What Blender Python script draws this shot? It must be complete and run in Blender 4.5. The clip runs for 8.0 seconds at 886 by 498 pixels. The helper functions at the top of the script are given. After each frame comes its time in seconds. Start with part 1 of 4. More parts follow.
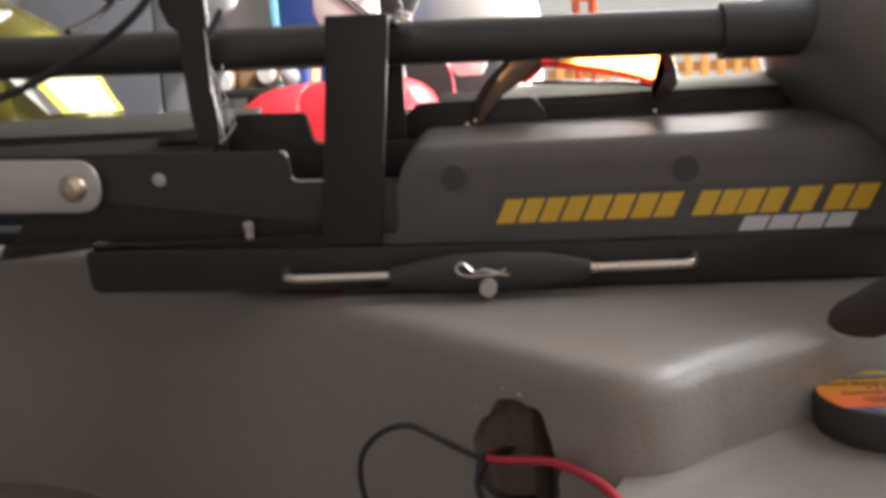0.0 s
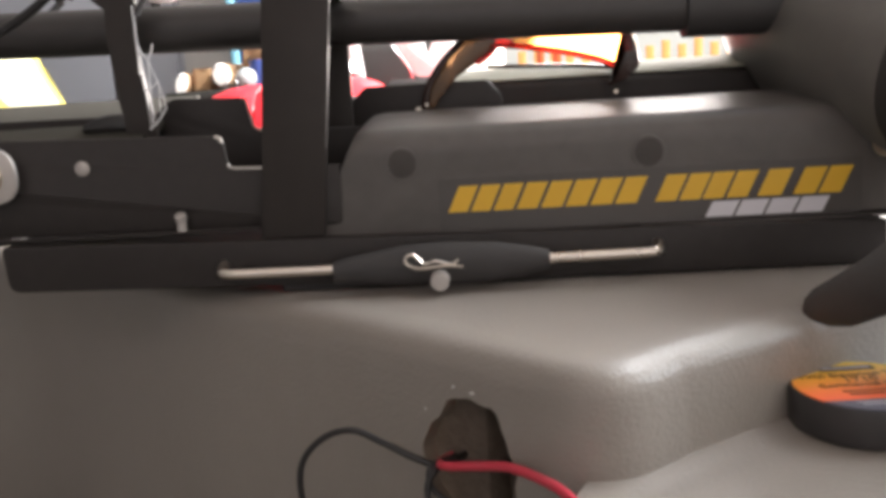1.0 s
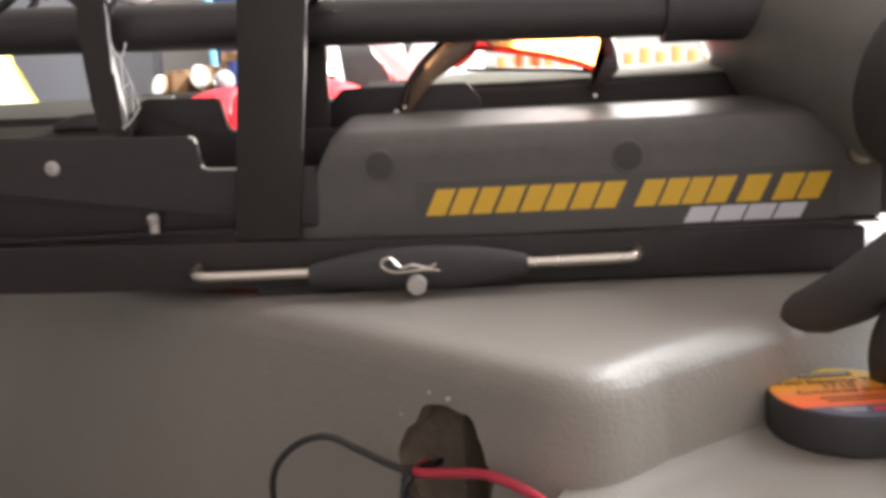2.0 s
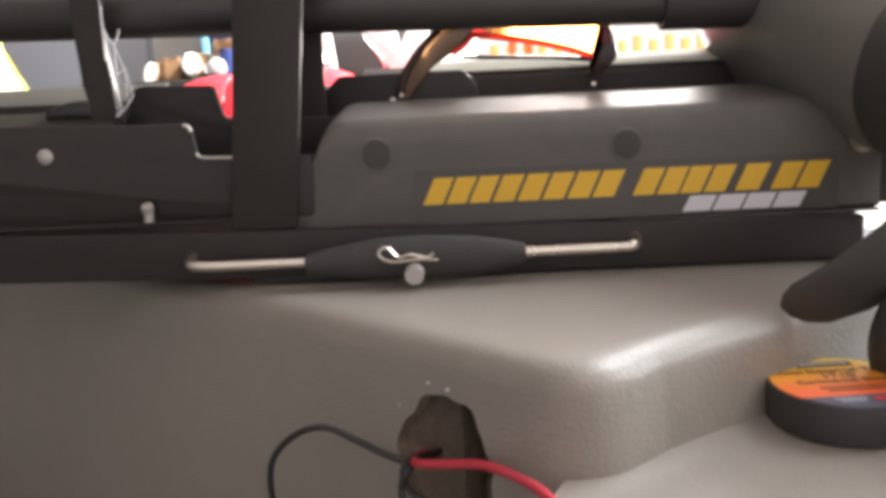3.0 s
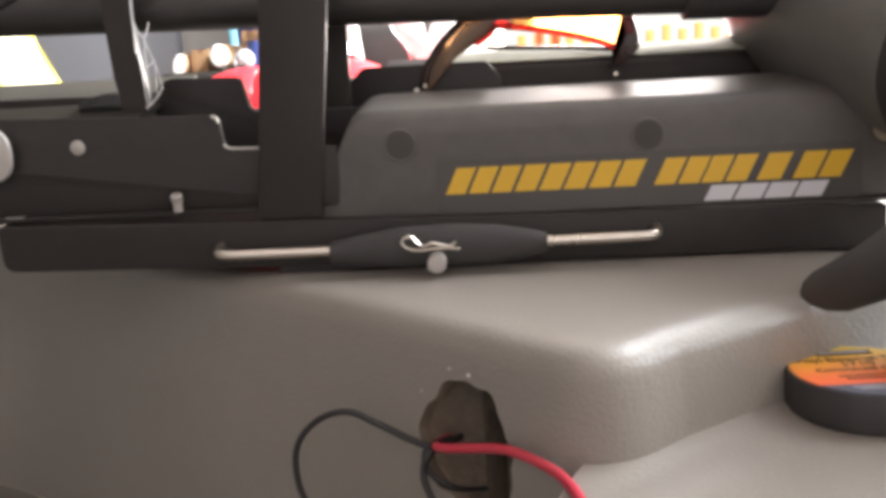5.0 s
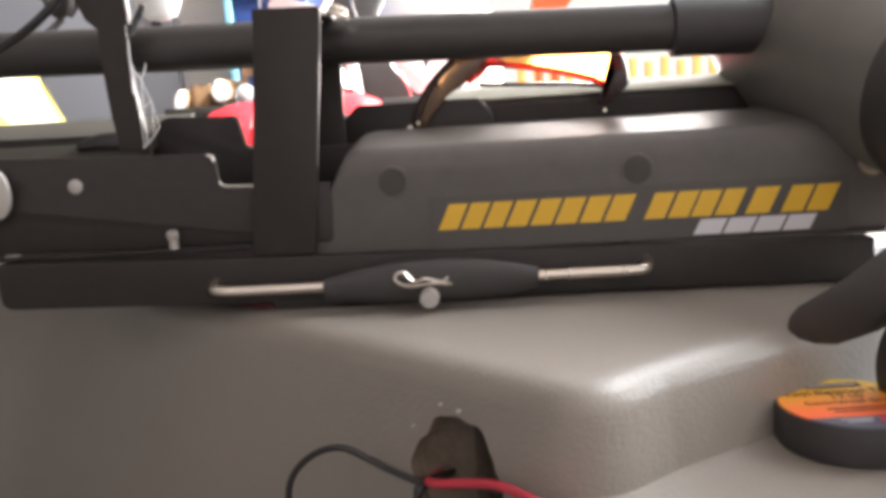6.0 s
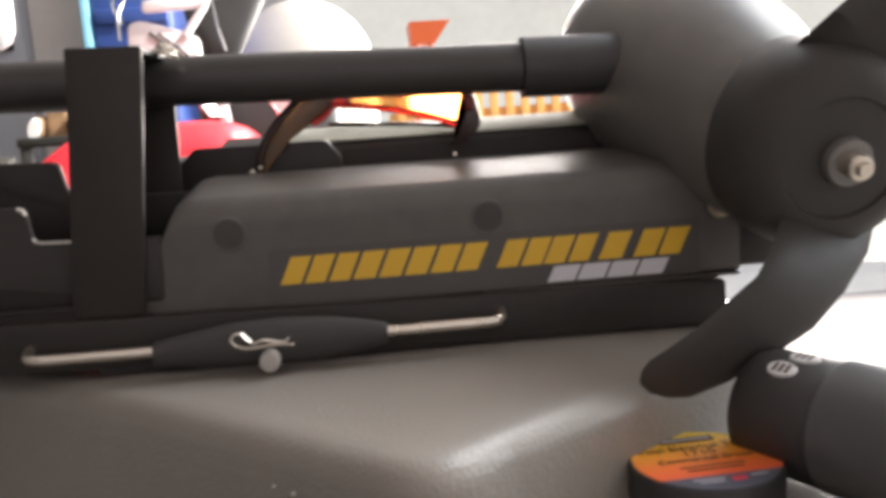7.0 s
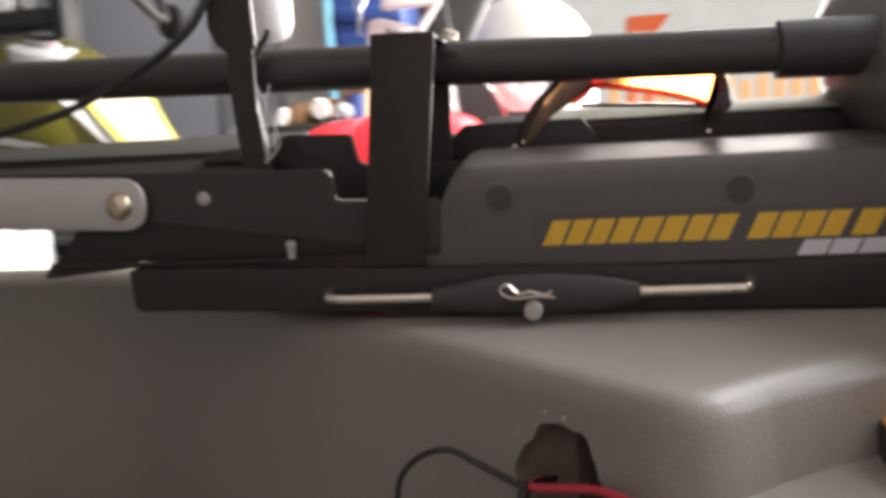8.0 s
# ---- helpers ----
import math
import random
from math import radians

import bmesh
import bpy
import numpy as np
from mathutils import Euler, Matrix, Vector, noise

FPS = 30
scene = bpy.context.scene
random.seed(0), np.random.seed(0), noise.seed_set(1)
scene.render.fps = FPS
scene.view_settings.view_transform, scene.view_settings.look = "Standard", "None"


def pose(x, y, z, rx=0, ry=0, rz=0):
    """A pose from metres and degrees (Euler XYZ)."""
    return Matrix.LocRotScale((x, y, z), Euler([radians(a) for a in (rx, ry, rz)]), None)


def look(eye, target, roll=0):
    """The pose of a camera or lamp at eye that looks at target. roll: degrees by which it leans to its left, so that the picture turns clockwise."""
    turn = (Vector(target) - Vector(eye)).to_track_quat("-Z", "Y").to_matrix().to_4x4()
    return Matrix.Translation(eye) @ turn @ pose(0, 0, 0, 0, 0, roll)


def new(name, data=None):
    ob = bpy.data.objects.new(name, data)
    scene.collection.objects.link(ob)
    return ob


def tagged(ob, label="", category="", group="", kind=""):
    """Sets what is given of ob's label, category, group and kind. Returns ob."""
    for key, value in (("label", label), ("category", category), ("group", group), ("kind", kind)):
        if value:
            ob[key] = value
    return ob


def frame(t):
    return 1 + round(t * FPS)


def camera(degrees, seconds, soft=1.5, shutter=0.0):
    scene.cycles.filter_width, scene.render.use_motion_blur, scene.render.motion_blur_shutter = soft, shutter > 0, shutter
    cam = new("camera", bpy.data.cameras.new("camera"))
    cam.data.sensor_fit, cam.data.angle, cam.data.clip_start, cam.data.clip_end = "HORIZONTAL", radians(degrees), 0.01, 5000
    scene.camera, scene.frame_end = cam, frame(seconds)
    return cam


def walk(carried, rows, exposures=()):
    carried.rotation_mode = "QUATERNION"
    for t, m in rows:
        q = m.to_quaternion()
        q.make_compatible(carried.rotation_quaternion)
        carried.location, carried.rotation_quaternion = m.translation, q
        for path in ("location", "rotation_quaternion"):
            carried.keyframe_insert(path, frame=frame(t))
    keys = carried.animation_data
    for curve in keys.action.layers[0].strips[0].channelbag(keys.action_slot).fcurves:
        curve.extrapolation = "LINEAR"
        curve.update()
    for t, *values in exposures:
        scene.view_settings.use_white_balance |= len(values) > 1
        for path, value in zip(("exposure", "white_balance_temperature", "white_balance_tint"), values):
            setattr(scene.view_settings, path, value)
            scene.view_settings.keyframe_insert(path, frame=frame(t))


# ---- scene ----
cam = camera(53.3, 8.0, soft=4.2, shutter=0.5)
PATH = [
    (0, (-0.007, -0.178, 0.152), (-0.204, 1.775, -0.231), -3.4),
    (0.5, (-0.016, -0.136, 0.131), (-0.153, 1.817, -0.281), -2.1),
    (1, (0.0, -0.137, 0.132), (-0.121, 1.825, -0.238), -3.6),
    (1.5, (-0.001, -0.136, 0.13), (-0.091, 1.832, -0.218), -3.1),
    (2.8, (0.003, -0.124, 0.13), (-0.052, 1.837, -0.258), -3.1),
    (3, (-0.003, -0.127, 0.13), (-0.059, 1.834, -0.258), -2.9),
    (3.5, (-0.008, -0.138, 0.13), (-0.131, 1.824, -0.238), -2.9),
    (4, (-0.005, -0.134, 0.129), (-0.122, 1.814, -0.31), -3.2),
    (5.5, (0.001, -0.137, 0.132), (-0.121, 1.822, -0.249), -3.3),
    (6, (0.007, -0.14, 0.134), (-0.113, 1.828, -0.203), -3.6),
    (6.3, (0.046, -0.127, 0.135), (-0.089, 1.848, -0.153), -3.1),
    (6.5, (0.04, -0.104, 0.151), (0.111, 1.871, -0.158), -3.3),
    (6.7, (0.033, -0.105, 0.150), (0.200, 1.873, -0.151), -4.1),
    (7, (0.033, -0.104, 0.147), (0.173, 1.867, -0.161), -3.9),
    (7.3, (0.016, -0.119, 0.136), (0.034, 1.862, -0.209), -3.8),
    (7.5, (0.007, -0.133, 0.131), (-0.125, 1.837, -0.193), -4.0),
    (7.7, (0.014, -0.162, 0.142), (-0.312, 1.789, -0.152), -4.5),
    (7.9, (0.019, -0.161, 0.137), (-0.386, 1.777, -0.146), -4.4),
    (8, (-0.003, -0.165, 0.136), (-0.316, 1.789, -0.15), -3.3),
]
walk(cam, [(t, look(eye, target, roll)) for t, eye, target, roll in PATH],
     exposures=[(0.0, 0.95), (0.5, 1.25), (1.5, 1.60), (3.0, 1.75), (3.5, 1.65), (4.0, 1.75), (5.5, 1.80), (6.2, 1.75), (6.5, 1.95), (6.8, 1.62), (7.0, 1.25), (7.5, 1.10), (8.0, 1.10)])

# ---------------------------------------------------------------- world and light
world = bpy.data.worlds.new("sky")
scene.world = world
world.use_nodes = True
_wn = world.node_tree.nodes
_sky = _wn.new("ShaderNodeTexSky")
_sky.sky_type = "NISHITA"
_sky.sun_disc = False
_sky.sun_elevation = radians(48)
_sky.sun_rotation = radians(109)
world.node_tree.links.new(_sky.outputs[0], _wn["Background"].inputs[0])
_wn["Background"].inputs[1].default_value = 0.08

sun = new("sun", bpy.data.lights.new("sun", "SUN"))
sun.data.energy, sun.data.angle, sun.data.color = 3.6, radians(0.6), (1.0, 0.95, 0.86)
sun.matrix_world = look((9.5, 2.0, 9), (0.6, 5, 0))

# daylight that comes in by the open garage door
door_light = new("door_light", bpy.data.lights.new("door_light", "AREA"))
door_light.data.shape, door_light.data.size, door_light.data.size_y = "RECTANGLE", 3.6, 1.9
door_light.data.energy, door_light.data.color = 280.0, (1.0, 0.91, 0.86)
door_light.matrix_world = look((2.0, 3.55, 0.55), (1.6, 0.0, 0.35))

# lamp added for the deck edge highlight, at a made-up roof opening
overhead_fill = new("overhead_fill", bpy.data.lights.new("overhead_fill", "AREA"))
overhead_fill.data.shape, overhead_fill.data.size, overhead_fill.data.size_y = "RECTANGLE", 1.7, 1.3
overhead_fill.data.energy, overhead_fill.data.color = 60.0, (0.97, 0.98, 1.0)
overhead_fill.matrix_world = look((2.05, 1.30, 1.93), (1.4, 1.2, 0.0))

# added fill lamp for camera-facing surfaces, at an unseen opening behind the viewer
viewer_fill = new("viewer_fill", bpy.data.lights.new("viewer_fill", "AREA"))
viewer_fill.data.shape, viewer_fill.data.size, viewer_fill.data.size_y = "RECTANGLE", 1.5, 0.65
viewer_fill.data.energy, viewer_fill.data.color = 1.55, (1.0, 0.68, 0.47)
viewer_fill.matrix_world = look((-0.3, -1.62, 1.4), (-0.25, 0.4, 0.2))


# cool lamp added on the right for the deck edge, at an invented opening
right_fill = new("right_fill", bpy.data.lights.new("right_fill", "AREA"))
right_fill.data.shape, right_fill.data.size, right_fill.data.size_y = "RECTANGLE", 1.3, 0.95
right_fill.data.energy, right_fill.data.color = 30.0, (0.88, 0.94, 1.0)
right_fill.matrix_world = look((4.42, 1.15, 1.40), (0.3, 0.45, 0.1))


# ---------------------------------------------------------------- materials
def material(name, color, rough=0.5, metal=0.0, vary=0.12, scale=40.0, bump=0.0, bump_scale=300.0, color2=None,
             stain=0.0, stain_scale=8.0, spec=0.5, coat=0.0, alpha=None, trans=0.0, rvar=0.08):
    m = bpy.data.materials.new(name)
    m.use_nodes = True
    nt = m.node_tree
    n, l = nt.nodes, nt.links
    b = n["Principled BSDF"]
    b.inputs["Roughness"].default_value = rough
    b.inputs["Metallic"].default_value = metal
    b.inputs["Specular IOR Level"].default_value = spec
    b.inputs["Coat Weight"].default_value = coat
    b.inputs["Transmission Weight"].default_value = trans
    co = n.new("ShaderNodeTexCoord")
    t1 = n.new("ShaderNodeTexNoise")
    t1.inputs["Scale"].default_value, t1.inputs["Detail"].default_value = scale, 6.0
    l.new(co.outputs["Object"], t1.inputs["Vector"])
    t2 = n.new("ShaderNodeTexNoise")
    t2.inputs["Scale"].default_value, t2.inputs["Detail"].default_value = stain_scale, 4.0
    l.new(co.outputs["Object"], t2.inputs["Vector"])
    c1 = tuple(max(0.0, v * (1 - vary)) for v in color)
    c2 = color2 or tuple(min(1.0, v * (1 + vary)) for v in color)
    r1 = n.new("ShaderNodeMix")
    r1.data_type = "RGBA"
    r1.inputs["A"].default_value, r1.inputs["B"].default_value = (*c1, 1), (*c2, 1)
    l.new(t1.outputs["Fac"], r1.inputs["Factor"])
    out = r1.outputs["Result"]
    if stain:
        ramp = n.new("ShaderNodeValToRGB")
        ramp.color_ramp.elements[0].position, ramp.color_ramp.elements[1].position = 0.42, 0.7
        l.new(t2.outputs["Fac"], ramp.inputs["Fac"])
        mul = n.new("ShaderNodeMath")
        mul.operation = "MULTIPLY"
        mul.inputs[1].default_value = stain
        l.new(ramp.outputs["Color"], mul.inputs[0])
        r2 = n.new("ShaderNodeMix")
        r2.data_type = "RGBA"
        r2.inputs["B"].default_value = (*(v * 0.55 for v in color), 1)
        l.new(mul.outputs[0], r2.inputs["Factor"])
        l.new(out, r2.inputs["A"])
        out = r2.outputs["Result"]
    l.new(out, b.inputs["Base Color"])
    rr = n.new("ShaderNodeMapRange")
    rr.inputs["To Min"].default_value, rr.inputs["To Max"].default_value = max(0.02, rough - rvar), min(1.0, rough + rvar)
    l.new(t1.outputs["Fac"], rr.inputs["Value"])
    l.new(rr.outputs["Result"], b.inputs["Roughness"])
    if bump:
        t3 = n.new("ShaderNodeTexNoise")
        t3.inputs["Scale"].default_value, t3.inputs["Detail"].default_value = bump_scale, 3.0
        l.new(co.outputs["Object"], t3.inputs["Vector"])
        bp = n.new("ShaderNodeBump")
        bp.inputs["Strength"].default_value, bp.inputs["Distance"].default_value = bump, 0.002
        l.new(t3.outputs["Fac"], bp.inputs["Height"])
        l.new(bp.outputs["Normal"], b.inputs["Normal"])
    return m


M = {}
M["deck"] = material("moulded_grey_plastic", (0.264, 0.238, 0.210), 0.37, vary=0.06, scale=60, rvar=0.04, bump=0.30, bump_scale=430, stain=0.08, stain_scale=9)
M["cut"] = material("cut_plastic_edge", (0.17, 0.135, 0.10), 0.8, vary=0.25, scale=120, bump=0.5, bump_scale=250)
M["burr"] = material("pale_plastic_swarf", (0.5, 0.48, 0.45), 0.5, vary=0.1)
M["foam"] = material("brown_foam", (0.115, 0.092, 0.072), 0.9, vary=0.45, scale=160, bump=0.8, bump_scale=350, stain=0.5, stain_scale=60)
# darker foam copy; shade deep in the hole is put into its colour
M["shade_foam"] = material("foam_darkened_as_shade", (0.050, 0.041, 0.034), 0.9, vary=0.4, scale=160, bump=0.8, bump_scale=350)
M["cover"] = material("black_plastic_cover", (0.090, 0.081, 0.074), 0.42, spec=0.5, vary=0.2, scale=90, bump=0.15, bump_scale=700, stain=0.2, stain_scale=14)
M["steel_black"] = material("black_powder_coat", (0.028, 0.024, 0.022), 0.5, spec=0.32, vary=0.25, scale=120, bump=0.12, bump_scale=900)
M["edge"] = material("worn_bare_edge", (0.55, 0.52, 0.48), 0.4, metal=0.7, vary=0.2)
M["tray"] = material("dusty_dark_plate", (0.050, 0.047, 0.038), 0.85, spec=0.15, vary=0.25, scale=50, stain=0.3, stain_scale=20)
M["washer"] = material("dull_grey_washer", (0.20, 0.19, 0.18), 0.5, metal=0.5, vary=0.15)
M["well"] = material("screw_recess_shade", (0.062, 0.056, 0.051), 0.6, spec=0.3, vary=0.2)
M["rail_lit_top"] = material("pale_lit_rail_top", (0.33, 0.33, 0.27), 0.8, spec=0.3, vary=0.18, scale=70, stain=0.2, stain_scale=25)
M["bracket"] = material("brown_black_bracket", (0.032, 0.027, 0.024), 0.55, spec=0.3, vary=0.2, scale=80, bump=0.1, bump_scale=700, stain=0.2, stain_scale=16)
M["shaft"] = material("black_composite_tube", (0.036, 0.033, 0.031), 0.42, vary=0.2, scale=60)
M["rubber"] = material("black_rubber", (0.036, 0.034, 0.033), 0.55, vary=0.2, bump=0.1, bump_scale=600)
M["gloss"] = material("glossy_black_plastic", (0.018, 0.017, 0.016), 0.15, vary=0.2)
M["pod"] = material("black_painted_casting", (0.125, 0.117, 0.105), 0.46, vary=0.2, scale=60, bump=0.08, bump_scale=500)
M["prop"] = material("black_nylon_propeller", (0.042, 0.039, 0.036), 0.6, spec=0.35, vary=0.15, scale=60, bump=0.1, bump_scale=500)
M["steel"] = material("stainless_steel", (0.72, 0.66, 0.58), 0.28, metal=1.0, vary=0.10, scale=40, rvar=0.04)
M["brass"] = material("plated_bolt", (0.62, 0.52, 0.40), 0.3, metal=1.0, vary=0.15)
M["silver"] = material("satin_aluminium", (0.47, 0.44, 0.41), 0.5, metal=0.5, vary=0.08, scale=80)
M["yellow"] = material("yellow_decal", (0.72, 0.43, 0.03), 0.4, vary=0.05)
M["white_decal"] = material("white_decal", (0.66, 0.65, 0.68), 0.4, vary=0.05)
M["tape"] = material("black_vinyl", (0.038, 0.036, 0.036), 0.45, vary=0.2, bump=0.1)
M["red_wire"] = material("red_insulation", (0.58, 0.045, 0.075), 0.35, vary=0.1)
M["black_wire"] = material("black_insulation", (0.018, 0.017, 0.017), 0.35, vary=0.2)
M["web"] = material("cobweb_silk", (0.75, 0.75, 0.75), 0.6, vary=0.1)


def hook(m, node, socket="Color"):
    """Put a node's colour into the base colour."""
    m.node_tree.links.new(node.outputs[socket], m.node_tree.nodes["Principled BSDF"].inputs["Base Color"])


# ---------------------------------------------------------------- mesh helpers
def smooth(me, angle=35):
    for p in me.polygons:
        p.use_smooth = len(p.vertices) <= 4
    me.set_sharp_from_angle(angle=radians(angle))


def mesh_of(name, bm, mat, angle=35):
    bmesh.ops.recalc_face_normals(bm, faces=bm.faces)
    me = bpy.data.meshes.new(name)
    bm.to_mesh(me)
    bm.free()
    for x in (mat if isinstance(mat, (list, tuple)) else [mat]):
        me.materials.append(x)
    smooth(me, angle)
    return me


def part(name, bm, mat, parent=None, label="", angle=35):
    ob = new(name, mesh_of(name, bm, mat, angle))
    if parent is not None:
        ob.parent = parent
        ob.matrix_parent_inverse = parent.matrix_world.inverted()
    if label:
        tagged(ob, label=label)
    return ob


def thing(name, at, label, category, group="", kind=""):
    ob = new(name)
    ob.empty_display_size = 0.05
    ob.location = at
    bpy.context.view_layer.update()
    return tagged(ob, label, category, group, kind)


def box(x0, x1, y0, y1, z0, z1, bevel=0.002, segs=2, m=None):
    bm = bmesh.new()
    bmesh.ops.create_cube(bm, size=1.0)
    bmesh.ops.scale(bm, vec=(x1 - x0, y1 - y0, z1 - z0), verts=bm.verts)
    bmesh.ops.translate(bm, vec=((x0 + x1) / 2, (y0 + y1) / 2, (z0 + z1) / 2), verts=bm.verts)
    if bevel:
        bmesh.ops.bevel(bm, geom=bm.edges[:], offset=bevel, segments=segs, affect="EDGES", profile=0.5)
    if m is not None:
        bm.transform(m)
    return bm


def join(*bms):
    out = bms[0]
    for b in bms[1:]:
        me = bpy.data.meshes.new("tmp")
        b.to_mesh(me)
        b.free()
        out.from_mesh(me)
        bpy.data.meshes.remove(me)
    return out


def prism(poly, axis, a, b, bevel=0.0015, segs=2):
    """A flat outline (list of 2D points) pulled out along an axis from a to b."""
    bm = bmesh.new()

    def at(p, d):
        return {"x": (d, p[0], p[1]), "y": (p[0], d, p[1]), "z": (p[0], p[1], d)}[axis]

    low = [bm.verts.new(at(p, a)) for p in poly]
    top = [bm.verts.new(at(p, b)) for p in poly]
    bm.faces.new(low)
    bm.faces.new(top[::-1])
    for i in range(len(poly)):
        j = (i + 1) % len(poly)
        bm.faces.new((low[i], top[i], top[j], low[j]))
    bmesh.ops.recalc_face_normals(bm, faces=bm.faces)
    if bevel:
        es = [e for e in bm.edges if e.calc_face_angle(0) > radians(30)]
        bmesh.ops.bevel(bm, geom=es, offset=bevel, segments=segs, affect="EDGES", profile=0.5)
    return bm


def rounded(points, r, n=5):
    """A closed 2D outline with its corners rounded; r one number or one for each corner."""
    out = []
    k = len(points)
    for i in range(k):
        p, a, b = Vector(points[i]), Vector(points[i - 1]), Vector(points[(i + 1) % k])
        ri = r[i] if isinstance(r, (list, tuple)) else r
        if ri <= 0:
            out.append(tuple(p))
            continue
        ua, ub = (a - p).normalized(), (b - p).normalized()
        d = min(ri, (a - p).length * 0.48, (b - p).length * 0.48)
        for j in range(n + 1):
            t = j / n
            q = (1 - t) ** 2 * (p + ua * d) + 2 * t * (1 - t) * p + t * t * (p + ub * d)
            out.append(tuple(q))
    return out


def lathe(profile, segs=32, m=None):
    """Points (r, h) turned round z; the ends are closed."""
    bm = bmesh.new()
    rings = []
    for r, h in profile:
        if r < 1e-6:
            rings.append([bm.verts.new((0, 0, h))])
        else:
            rings.append([bm.verts.new((r * math.cos(2 * math.pi * i / segs), r * math.sin(2 * math.pi * i / segs), h)) for i in range(segs)])
    for a, b in zip(rings, rings[1:]):
        for i in range(segs):
            j = (i + 1) % segs
            if len(a) == 1 and len(b) == 1:
                continue
            if len(a) == 1:
                bm.faces.new((a[0], b[i], b[j]))
            elif len(b) == 1:
                bm.faces.new((a[i], b[0], a[j]))
            else:
                bm.faces.new((a[i], b[i], b[j], a[j]))
    for ring, flip in ((rings[0], True), (rings[-1], False)):
        if len(ring) > 1:
            bm.faces.new(ring[::-1] if flip else ring)
    if m is not None:
        bm.transform(m)
    return bm


def smooth_path(points, n=8):
    """A Catmull-Rom line through the points."""
    pts = [Vector(p) for p in points]
    out = []
    for i in range(len(pts) - 1):
        p0, p1, p2, p3 = pts[max(i - 1, 0)], pts[i], pts[i + 1], pts[min(i + 2, len(pts) - 1)]
        for j in range(n):
            t = j / n
            out.append(0.5 * (2 * p1 + (p2 - p0) * t + (2 * p0 - 5 * p1 + 4 * p2 - p3) * t * t + (3 * p1 - p0 - 3 * p2 + p3) * t ** 3))
    return out + [pts[-1]]


def tube(points, r, segs=8, flat=1.0, up=None):
    """A tube along points; r a number or one for each point; flat squeezes it along one side."""
    bm = bmesh.new()
    pts = [Vector(p) for p in points]
    rings = []
    ref = Vector(up) if up else Vector((0.3, 0.2, 1)).normalized()
    for i, p in enumerate(pts):
        d = (pts[min(i + 1, len(pts) - 1)] - pts[max(i - 1, 0)]).normalized()
        u = d.cross(ref)
        if u.length < 1e-4:
            u = d.cross(Vector((1, 0, 0)))
        u.normalize()
        v = u.cross(d).normalized()
        if not up:
            ref = v
        ri = r[i] if isinstance(r, (list, tuple)) else r
        rings.append([bm.verts.new(p + ri * (math.cos(2 * math.pi * k / segs) * u + flat * math.sin(2 * math.pi * k / segs) * v)) for k in range(segs)])
    for a, b in zip(rings, rings[1:]):
        for k in range(segs):
            j = (k + 1) % segs
            bm.faces.new((a[k], b[k], b[j], a[j]))
    bm.faces.new(rings[0][::-1])
    bm.faces.new(rings[-1])
    return bm


def toward(p, q):
    """A pose at p whose z axis points at q."""
    p, q = Vector(p), Vector(q)
    return Matrix.Translation(p) @ (q - p).to_track_quat("Z", "Y").to_matrix().to_4x4()


def loft(rings):
    """Closed rings of equal counts joined one to the next, with closed ends."""
    bm = bmesh.new()
    vs = [[bm.verts.new(p) for p in ring] for ring in rings]
    k = len(vs[0])
    for a, b in zip(vs, vs[1:]):
        for i in range(k):
            j = (i + 1) % k
            bm.faces.new((a[i], b[i], b[j], a[j]))
    bm.faces.new(vs[0][::-1])
    bm.faces.new(vs[-1])
    return bm


# ---------------------------------------------------------------- garage
FLOOR = -0.78
M["concrete"] = material("concrete_floor", (0.16, 0.155, 0.15), 0.75, vary=0.18, scale=6, bump=0.2, bump_scale=80, stain=0.35, stain_scale=1.3)
M["drive"] = material("sunlit_concrete_drive", (0.52, 0.50, 0.46), 0.85, vary=0.12, scale=5, bump=0.2, bump_scale=60, stain=0.2, stain_scale=0.8)
M["wall"] = material("grey_painted_wall", (0.24, 0.24, 0.245), 0.7, vary=0.06, scale=4, bump=0.1, bump_scale=200, stain=0.15, stain_scale=1.5)
M["ceiling"] = material("white_ceiling_board", (0.42, 0.41, 0.40), 0.8, vary=0.05, scale=5)
M["door_grey"] = material("grey_painted_door", (0.36, 0.37, 0.40), 0.45, vary=0.06, scale=6)


def setting(name, bm, mat, label):
    return tagged(part(name, bm, mat, None, label), category=name.split("_")[0], kind="structure")


setting("ground", box(-40, 40, -3.4, 60, FLOOR - 0.3, FLOOR, 0), M["drive"], "pale sunlit concrete drive outside the garage")
setting("floor", box(-4.0, 4.4, -3.2, 3.6, FLOOR, FLOOR + 0.006, 0), M["concrete"], "stained grey concrete garage floor")
setting("wall_left", box(-4.15, -4.0, -1.75, 3.6, FLOOR, 1.9, 0), M["wall"], "grey painted garage wall")
# this wall's window is not a known one, only added for the lamp
setting("wall_right", join(box(4.4, 4.55, -1.75, 3.6, FLOOR, 0.9, 0), box(4.4, 4.55, -1.75, 3.6, 1.88, 1.9, 0), box(4.4, 4.55, -1.75, 0.45, 0.9, 1.88, 0), box(4.4, 4.55, 1.85, 3.6, 0.9, 1.88, 0)), M["wall"], "grey painted garage wall with an opening added for the right-hand lamp")
# added plain backdrop that covers the blue sky with bright white
setting("backdrop", box(-14, 22, 16.0, 16.3, FLOOR, 5.0, 0), M["drive"], "plain pale backdrop added far beyond the drive")
